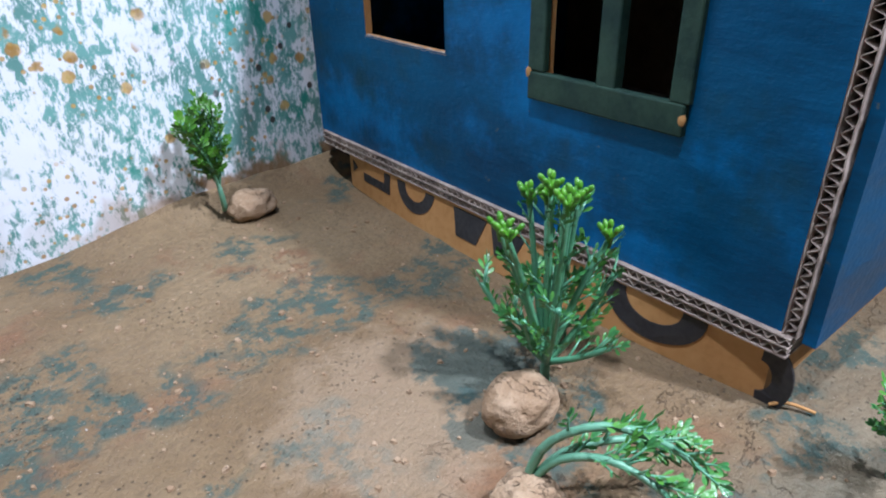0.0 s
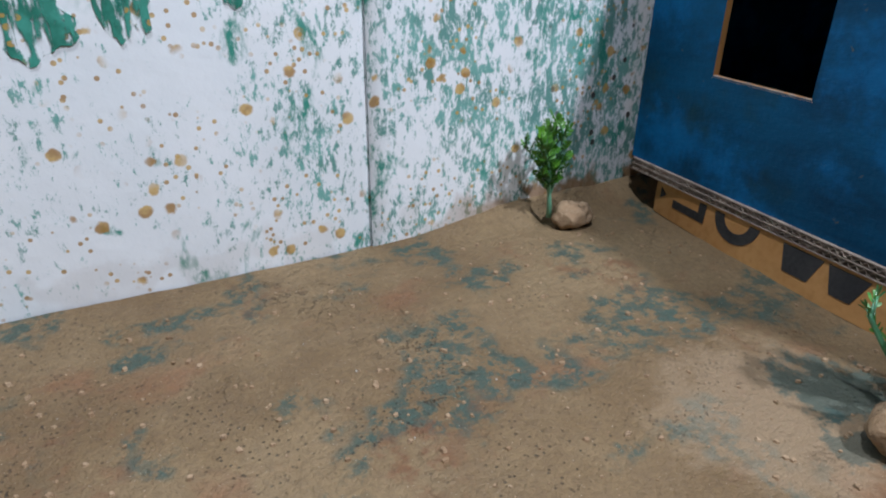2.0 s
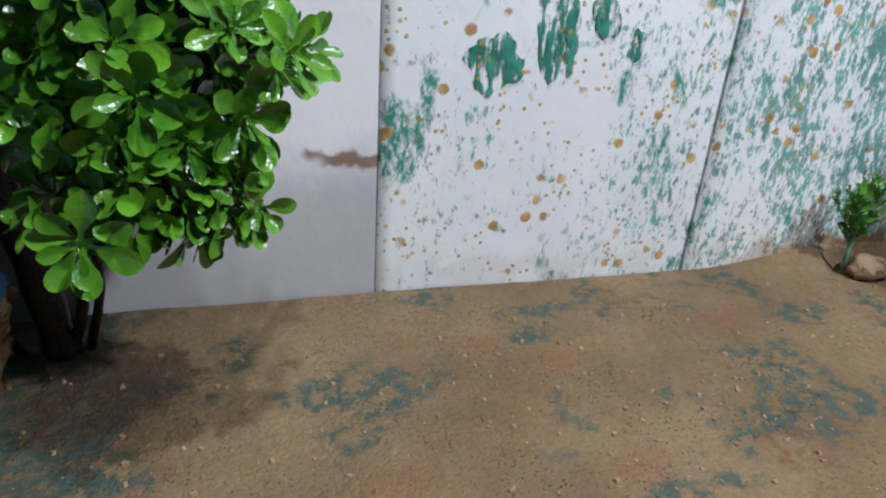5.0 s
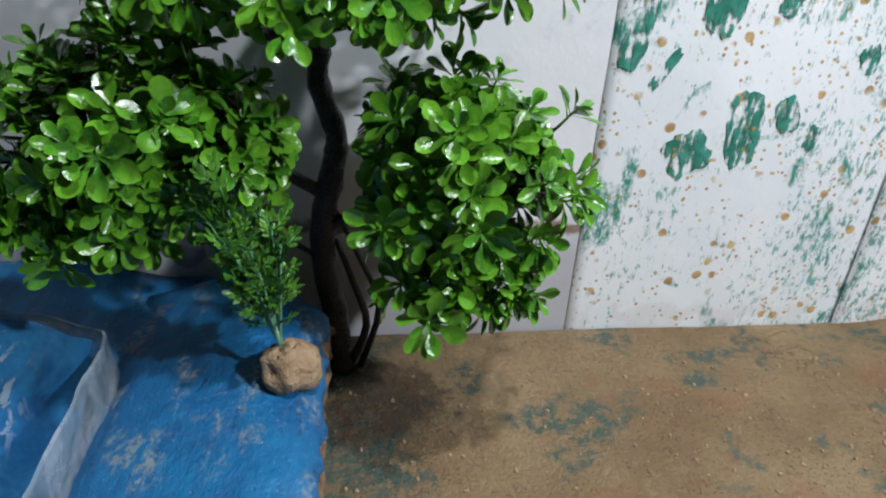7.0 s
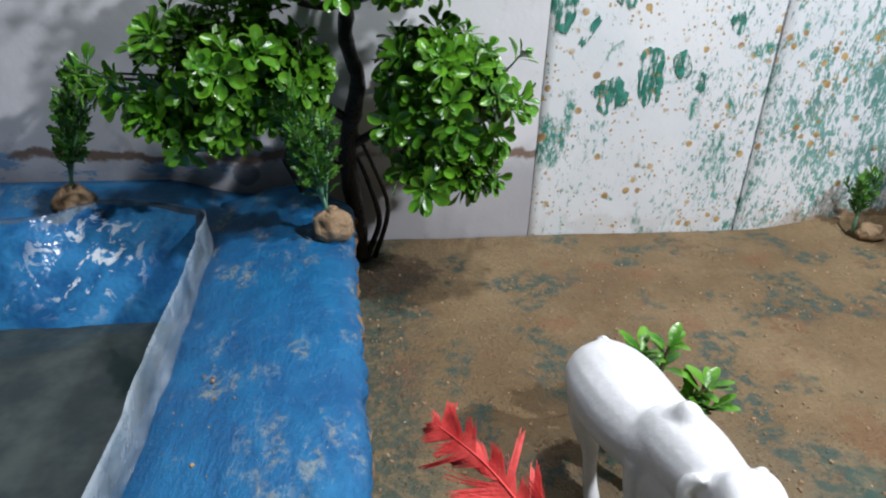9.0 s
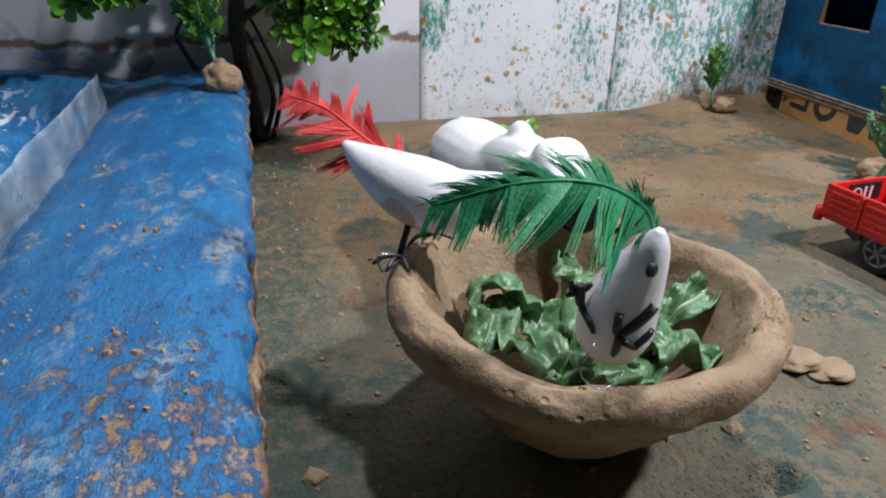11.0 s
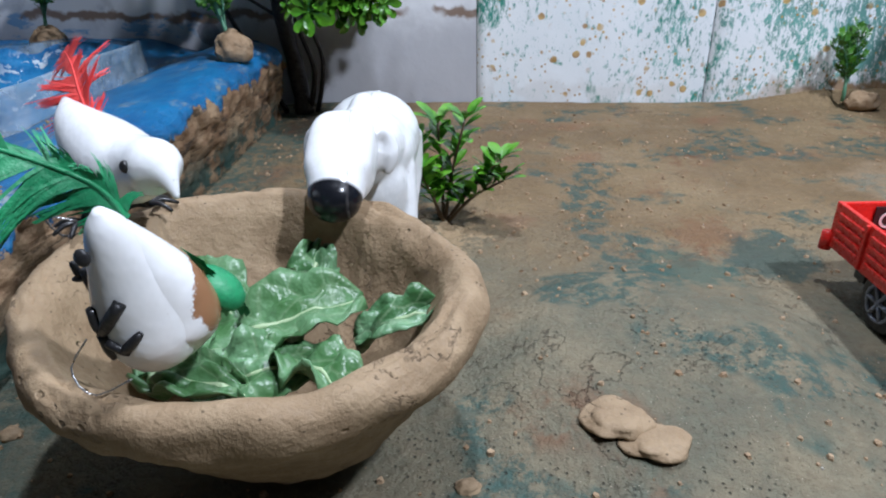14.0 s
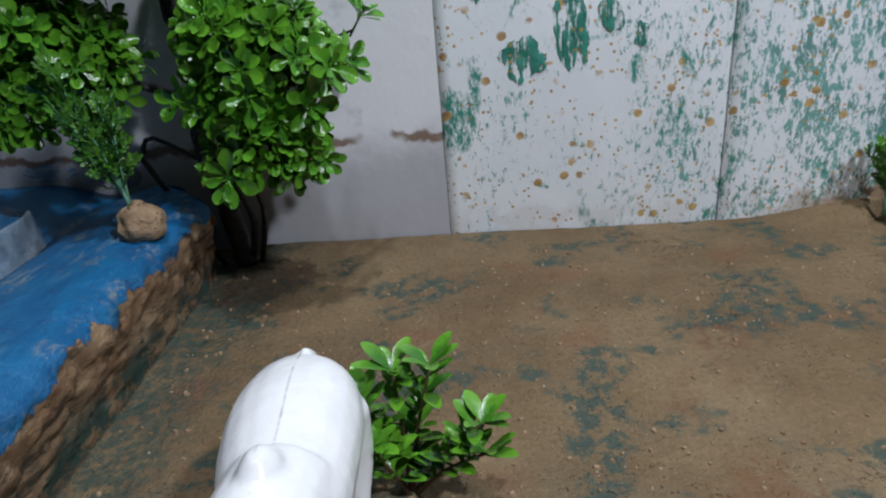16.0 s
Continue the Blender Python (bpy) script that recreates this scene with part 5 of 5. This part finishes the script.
def toy_bird(red):
    bm = bmesh.new()
    mats = [FOAM_RED if red else FOAM_GREEN, BLACK, RED_F if red else GREEN_F, BLACK, WIRE]
    if red:
        line = curve([(-0.251, 0.038, 0.1125), (-0.242, 0.028, 0.106), (-0.229, 0.019, 0.099), (-0.217, 0.011, 0.0965), (-0.208, 0.005, 0.099), (-0.201, 0.000, 0.1000), (-0.1965, -0.0035, 0.0975), (-0.1935, -0.006, 0.0925)], 30)
        rad = curve([(0.0012, 0, 0), (0.0080, 0, 0), (0.0128, 0, 0), (0.0125, 0, 0), (0.0096, 0, 0), (0.0086, 0, 0), (0.0036, 0, 0), (0.0007, 0, 0)], 30)
        tube(bm, line, [max(r.x, 0.0006) for r in rad], 24, 0)
        for s in (-1, 1):
            ball(bm, (-0.2035 + s * 0.0047, 0.0010 + s * 0.0064, 0.1025), (0.0017, 0.0017, 0.0021), 1, 10)
        foot(bm, (-0.2365, 0.008, 0.0775), (-0.4, -0.5, 0), 3)
        tube(bm, [(-0.2365, 0.008, 0.0775), (-0.2315, 0.013, 0.089)], 0.0013, 7, 3)
        foot(bm, (-0.222, 0.026, 0.0765), (0.5, 0.3, 0), 3)
        tube(bm, [(-0.222, 0.026, 0.0765), (-0.226, 0.020, 0.089)], 0.0013, 7, 3)
        tube(bm, curve([(-0.2365, 0.006, 0.079), (-0.245, 0.002, 0.082), (-0.243, 0.006, 0.073), (-0.237, 0.010, 0.074)], 8), 0.0004, 5, 4)
        feather(bm, [(-0.231, 0.022, 0.108), (-0.242, 0.034, 0.1135), (-0.255, 0.053, 0.1215), (-0.269, 0.072, 0.1235)], 0.0150, 2, 0.05, 96, 4, 0.0006, (-0.25, -0.75, 0.6))
        label = "white foam toy bird with red feather tail on the rim"
    else:
        line = curve([(-0.1805, -0.0640, 0.1140), (-0.1808, -0.0625, 0.1090), (-0.1815, -0.0590, 0.0980), (-0.1825, -0.0550, 0.0860), (-0.1825, -0.0520, 0.0760), (-0.1815, -0.0510, 0.0680), (-0.1810, -0.0510, 0.0645)], 28)
        rad = curve([(0.0012, 0, 0), (0.0046, 0, 0), (0.0078, 0, 0), (0.0108, 0, 0), (0.0116, 0, 0), (0.0082, 0, 0), (0.0015, 0, 0)], 28)
        tube(bm, line, [max(r.x, 0.001) for r in rad], 24, 0)
        # the back bulges behind the breast
        back = curve([(-0.1803, -0.0620, 0.1090), (-0.1800, -0.0560, 0.0970), (-0.1792, -0.0495, 0.0840), (-0.1785, -0.0475, 0.0740), (-0.1785, -0.0490, 0.0660)], 20)
        girth = curve([(0.0036, 0, 0), (0.0080, 0, 0), (0.0110, 0, 0), (0.0108, 0, 0), (0.0030, 0, 0)], 20)
        tube(bm, back, [q.x for q in girth], 24, 0)
        ball(bm, (-0.1842, -0.0682, 0.1045), (0.0019, 0.0012, 0.0022), 1, 10)
        # black painted claw marks that follow the round breast
        beads = [(c, max(q.x, 0.001)) for c, q in zip(line, rad)]
        def skin(x, z):
            y = [c.y - math.sqrt(q * q - (x - c.x) ** 2 - (z - c.z) ** 2) for c, q in beads if (x - c.x) ** 2 + (z - c.z) ** 2 < q * q]
            return Vector((x, (min(y) if y else -0.052) - 0.0003, z))
        for (xa, za), (xb, zb), w in (((-0.1800, 0.0920), (-0.1880, 0.0820), 0.0016),
                                      ((-0.1880, 0.0820), (-0.1880, 0.0740), 0.0013),
                                      ((-0.1890, 0.0890), (-0.1890, 0.0820), 0.0013),
                                      ((-0.1830, 0.0780), (-0.1780, 0.0830), 0.0013),
                                      ((-0.1870, 0.0800), (-0.1820, 0.0770), 0.0012),
                                      ((-0.1960, 0.0930), (-0.1950, 0.0860), 0.0017),
                                      ((-0.1950, 0.0910), (-0.2000, 0.0900), 0.0010),
                                      ((-0.1980, 0.0910), (-0.1990, 0.0950), 0.0010),
                                      ((-0.1950, 0.0880), (-0.1930, 0.0800), 0.0012),
                                      ((-0.1950, 0.0910), (-0.1920, 0.0930), 0.0011)):
            tube(bm, [skin(xa + (xb - xa) * q / 5, za + (zb - za) * q / 5) for q in range(6)], [w, w, w, w, w * 0.9, w * 0.6], 7, 3)
        tube(bm, curve([(-0.194, -0.062, 0.079), (-0.199, -0.064, 0.071), (-0.193, -0.067, 0.066), (-0.184, -0.064, 0.069)], 10), 0.00025, 5, 4)
        feather(bm, [(-0.1780, -0.0580, 0.1095), (-0.184, -0.0600, 0.1190), (-0.202, -0.0660, 0.1295), (-0.222, -0.0640, 0.1305), (-0.241, -0.0560, 0.1235)], 0.0150, 2, 0.40, 110, 9, 0.0006, (0.1, -0.8, 0.55))
        ball(bm, (-0.1715, -0.0365, 0.0790), (0.0085, 0.0060, 0.0050), 2, 16, Matrix.Rotation(radians(40), 3, "Y"))
        for i in range(16):
            u = i / 15
            p = Vector((-0.1765 + 0.008 * u, -0.042 + 0.006 * u, 0.094 - 0.018 * u))
            blade(bm, p, (0.35, 0.55, -0.8 + 0.2 * math.sin(i * 2.1)), (0, 0, 1), 0.009, 0.005, 0.3, 3, 1.2, 0.3, 2)
        label = "white foam toy bird with green feather tail in the bowl"
    whole("toy_bird", bm, mats, label, "toy bird", "toy birds at the bowl")


FOAM_RED = toy_white("white_foam", [((-0.236, 0.012, 0.092), 0.008, (0.62, 0.48, 0.42))])
FOAM_GREEN = toy_white("white_foam_worn", [((-0.1690, -0.0440, 0.0830), 0.0110, (0.30, 0.15, 0.075)), ((-0.1720, -0.0330, 0.0800), 0.0085, (0.012, 0.25, 0.12))])
toy_bird(True)
toy_bird(False)


def toy_cow():
    """A glossy plastic cow bending its head to the bowl; one closed skin."""
    bm = bmesh.new()
    def limb(pts, rad, seg=20):
        line = curve(pts, 24)
        r = curve([(v, 0, 0) for v in rad], 24)
        return tube(bm, line, [max(v.x, 0.001) for v in r], seg)
    trunk = limb([(-0.163, 0.180, 0.063), (-0.163, 0.173, 0.064), (-0.162, 0.152, 0.065), (-0.159, 0.127, 0.066), (-0.155, 0.108, 0.070), (-0.155, 0.092, 0.076), (-0.155, 0.080, 0.080)], [0.006, 0.0195, 0.0252, 0.0242, 0.0212, 0.0180, 0.013])
    for ring in trunk:
        for v in ring:
            v.co.z = 0.066 + (v.co.z - 0.066) * 0.87
    ball(bm, (-0.155, 0.098, 0.086), (0.0080, 0.0105, 0.0140))
    # neck, then a boxy head with a round muzzle
    limb([(-0.155, 0.108, 0.072), (-0.155, 0.090, 0.077), (-0.155, 0.074, 0.081), (-0.155, 0.060, 0.085)], [0.0190, 0.0180, 0.0155, 0.0120])
    head = ball(bm, (0, 0, 0), 1.0, 0, 24)
    turn = Matrix.Rotation(radians(34), 3, "X")
    square = lambda v: math.copysign(abs(v) ** 0.62, v)
    for v in head:
        q = Vector((square(v.co.x) * 0.0132, square(v.co.y) * 0.0178, square(v.co.z) * 0.0118))
        v.co = turn @ q + Vector((-0.1545, 0.0485, 0.0875))
    limb([(-0.1545, 0.050, 0.0885), (-0.1545, 0.040, 0.0825), (-0.154, 0.0325, 0.0795), (-0.154, 0.0255, 0.0760)], [0.0118, 0.0112, 0.0106, 0.0060])
    ball(bm, (-0.154, 0.0295, 0.0780), (0.0104, 0.0092, 0.0092))
    limb([(-0.155, 0.088, 0.076), (-0.155, 0.090, 0.062), (-0.154, 0.098, 0.044), (-0.153, 0.100, 0.030)], [0.0150, 0.0185, 0.0165, 0.0060])
    for s in (-1, 1):
        limb([(-0.155 + s * 0.0120, 0.064, 0.094), (-0.155 + s * 0.0155, 0.067, 0.089), (-0.155 + s * 0.0160, 0.066, 0.081), (-0.155 + s * 0.0145, 0.064, 0.074)], [0.0022, 0.0034, 0.0038, 0.0016], 12)
        limb([(-0.155 + s * 0.010, 0.104, 0.064), (-0.154 + s * 0.012, 0.098, 0.042), (-0.152 + s * 0.012, 0.090, 0.022), (-0.151 + s * 0.012, 0.086, 0.0005)], [0.0115, 0.0095, 0.0060, 0.0054], 14)
        limb([(-0.160 + s * 0.011, 0.160, 0.062), (-0.159 + s * 0.013, 0.160, 0.042), (-0.157 + s * 0.013, 0.153, 0.026), (-0.157 + s * 0.013, 0.147, 0.010), (-0.157 + s * 0.013, 0.140, 0.0005)], [0.0130, 0.0095, 0.0050, 0.0040, 0.0050], 14)
    limb([(-0.162, 0.174, 0.0815), (-0.161, 0.183, 0.072), (-0.160, 0.183, 0.052)], [0.0026, 0.0024, 0.0020], 10)
    limb([(-0.155, 0.078, 0.074), (-0.155, 0.084, 0.060), (-0.155, 0.102, 0.050)], [0.005, 0.005, 0.006], 12)
    ob = whole("toy_cow", bm, COW, "glossy white plastic toy cow with black muzzle at the bowl", "toy cow")
    r = ob.modifiers.new("skin", "REMESH")
    r.mode, r.voxel_size, r.use_smooth_shade = "VOXEL", 0.0011, True
    s = ob.modifiers.new("soft", "SMOOTH")
    s.factor, s.iterations = 0.5, 14


COW = toy_white("cow_plastic", [((-0.154, 0.0235, 0.0740), 0.0140, (0.008, 0.009, 0.012))], 0.0006, True)
toy_cow()


# ---- the toy truck ----
def build_truck():
    t = thing("toy_truck", pose(0.066, 0.114, 0.0, 0, 0, 4), "red plastic toy truck bed with ribbed sides on black wheels", "toy truck")
    w, ln, z0, z1 = 0.056, 0.105, 0.0215, 0.0435
    bm = bmesh.new()
    box(bm, (0.001, -ln, z0), (w - 0.001, 0.0, z0 + 0.002), 0.0003)
    bed = part("bed", bm, RED, t, smooth=False)
    def side(name, lo, hi, ribs):
        b = bmesh.new()
        box(b, lo, hi, 0.0007)
        o = part(name, b, RED, t, smooth=False)
        for r in ribs:
            b = bmesh.new()
            box(b, r[0], r[1], 0.0005)
            part("rib", b, RED, o, smooth=False)
    ribs = []
    for k in range(4):
        ya = -0.0035 - k * 0.0255
        for j in range(4):
            ribs.append(((-0.0022, ya - 0.0215, z0 + 0.0035 + j * 0.0042), (-0.0004, ya - 0.0015, z0 + 0.0056 + j * 0.0042)))
        ribs.append(((-0.0026, ya - 0.0245, z0), (-0.0004, ya - 0.0225, z1 - 0.0005)))
    side("near_side", (-0.0012, -ln, z0 - 0.001), (0.0012, 0.0, z1), ribs)
    side("far_side", (w - 0.0012, -ln, z0 - 0.001), (w + 0.0012, 0.0, z1), [])
    side("tailgate", (0.0013, -0.0022, z0 - 0.001), (w - 0.0013, 0.0002, z1 - 0.0004), [])
    side("front_board", (0.0013, -ln, z0 - 0.001), (w - 0.0013, -ln + 0.002, z1 + 0.004), [])
    b = bmesh.new()
    tube(b, [(-0.0015, 0.0005, z0 - 0.003), (-0.0015, 0.0005, z0 + 0.006)], [0.0030, 0.0026], 12)
    part("hinge", b, RED, t)
    b = bmesh.new()
    box(b, (0.016, -0.0032, z0 + 0.0075), (w - 0.012, -0.0024, z1 - 0.0025), 0.0002)
    tag = part("name_tag", b, BLACK, t, "black tag with white lettering", smooth=False)
    txt = bpy.data.curves.new("lettering", "FONT")
    txt.body, txt.size, txt.extrude, txt.align_x = "O", 0.0115, 0.0001, "LEFT"
    txt.materials.append(WHITE)
    o = new("lettering", txt)
    o.parent = tag
    o.matrix_basis = pose(0.018, -0.0035, z0 + 0.009, 90, 0, 0)
    for x in (0.0285, 0.0335):
        b = bmesh.new()
        box(b, (x, -0.0038, z0 + 0.009), (x + 0.0018, -0.0033, z0 + 0.0172))
        part("lettering_bar", b, WHITE, tag, smooth=False)
    b = bmesh.new()
    box(b, (0.010, -ln, z0 - 0.010), (w - 0.010, -0.012, z0 - 0.0012), 0.001)
    box(b, (0.001, -0.030, z0 - 0.0065), (w - 0.001, -0.022, z0 - 0.0012), 0.0005)
    part("chassis", b, BLACK, t, smooth=False)
    b = bmesh.new()
    for s in (0.002, w - 0.010):
        box(b, (s, -0.026, z0 - 0.008), (s + 0.008, -0.024, z0 - 0.0012), 0.0003, m=None)
    part("mudguard", b, BLACK, t, smooth=False)
    for y in (-0.044, -0.088):
        for x, s in ((0.0030, -1), (w - 0.0030, 1)):
            b = bmesh.new()
            bmesh.ops.create_cone(b, cap_ends=True, segments=36, radius1=0.0140, radius2=0.0140, depth=0.0085, matrix=Matrix.Rotation(radians(90), 4, "Y"))
            e = [q for q in b.edges if len(q.link_faces) == 2 and q.calc_face_angle(0) > 1]
            bmesh.ops.bevel(b, geom=e, offset=0.002, segments=3, affect="EDGES", profile=0.5)
            wheel = part("wheel", b, BLACK, t, "black tyre")
            wheel.location = (x + 0.002 * -s, y, 0.0136)
            b = bmesh.new()
            for q in range(6):
                a = q * math.tau / 6
                d = Vector((0, math.cos(a), math.sin(a)))
                tube(b, [Vector((s * 0.0046, 0, 0)) + d * 0.0015, Vector((s * 0.0046, 0, 0)) + d * 0.0080], 0.0010, 6)
            ring = [(s * 0.0044, 0.0082 * math.cos(q * math.tau / 28), 0.0082 * math.sin(q * math.tau / 28)) for q in range(29)]
            tube(b, ring, 0.0010, 6)
            ball(b, (s * 0.0046, 0, 0), (0.0012, 0.0022, 0.0022), 0, 10)
            part("rim", b, RIM, wheel, "grey spoked rim")


build_truck()


# ---- small things on the ground ----
def clay_lump():
    for c, r, seed in (((-0.053, -0.004), (0.0115, 0.0100, 0.0040), 2.0), ((-0.0405, -0.0115), (0.0115, 0.0090, 0.0030), 5.0),
                       ((-0.274, -0.013), (0.0042, 0.0036, 0.0026), 11.0), ((-0.104, -0.029), (0.0046, 0.0034, 0.0024), 12.0), ((-0.310, -0.021), (0.0065, 0.0075, 0.0050), 13.0), ((-0.274, -0.043), (0.0050, 0.0042, 0.0026), 14.0)):
        bm = bmesh.new()
        bmesh.ops.create_icosphere(bm, subdivisions=4, radius=1)
        for v in bm.verts:
            n = noise.noise(v.co * 1.5 + Vector((seed, 0, 0))) * 0.28 + noise.noise(v.co * 5 + Vector((0, seed, 0))) * 0.05
            v.co = Vector((v.co.x * r[0], v.co.y * r[1], max(v.co.z, -0.3) * r[2])) * (1 + n)
        whole("clay_lump", bm, BOWL, "flat pressed lump of clay lying on the ground" if r[0] > 0.01 else "small broken crumb of clay lying near the bowl", "clay lump", "lumps of clay", m=Matrix.Translation((*c, ground_height(*c) + 0.0004)))


clay_lump()


def crumbs(name, count, area, size, material, label, seed, top=None):
    rnd = random.Random(seed)
    verts, faces = [], []
    for i in range(count):
        x, y = rnd.uniform(area[0], area[1]), rnd.uniform(area[2], area[3])
        z = top(x, y) if top else ground_height(x, y)
        if z is None:
            continue
        r = size * rnd.uniform(0.4, 1.0) ** 2
        k = len(verts)
        a0 = rnd.uniform(0, 6)
        ring = [(x + r * math.cos(a0 + q * 1.257) * rnd.uniform(0.7, 1.3), y + r * math.sin(a0 + q * 1.257) * rnd.uniform(0.7, 1.3), z - 0.0002) for q in range(5)]
        mid = [(x + 0.7 * (p[0] - x) + r * rnd.uniform(-0.2, 0.2), y + 0.7 * (p[1] - y), z + r * rnd.uniform(0.5, 1.0)) for p in ring]
        verts += ring + mid
        faces += [(k + q, k + (q + 1) % 5, k + 5 + (q + 1) % 5, k + 5 + q) for q in range(5)] + [tuple(k + 5 + q for q in range(5))]
    me = bpy.data.meshes.new(name)
    me.from_pydata(verts, [], faces)
    me.materials.append(material)
    tagged(new(name, me), label, "crumbs", kind="stuff")


crumbs("soil_crumbs", 1500, (-0.29, 0.28, -0.16, 0.44), 0.0018, MUD, "loose brown crumbs of clay scattered over the ground", 1)
crumbs("pale_grit", 90, (-0.29, 0.28, -0.12, 0.44), 0.0007, GRIT, "tiny pale grains of grit on the ground", 2)
crumbs("kerb_crumbs", 1300, (-0.385, -0.302, -0.30, 0.20), 0.0014, MUD, "brown crumbs of clay on the blue kerb", 3, lambda x, y: (0.0685 - 0.17 * max(-0.33 - x, 0) - 0.0035 * smooth(0.10, -0.25, y)) if y < 0.05 or (x * 7919 + y * 104729) % 1 > 0.75 else None)


def straw(a, b, r, label):
    bm = bmesh.new()
    mid = (Vector(a) + Vector(b)) / 2 + Vector((0.001, 0.002, 0.0008))
    tube(bm, curve([a, mid, b], 8), r, 6)
    whole("straw", bm, CARD, label, "straw", "bits of straw")


straw((0.281, 0.146, 0.002), (0.288, 0.132, 0.002), 0.0007, "thin brown splinter beside the house corner")
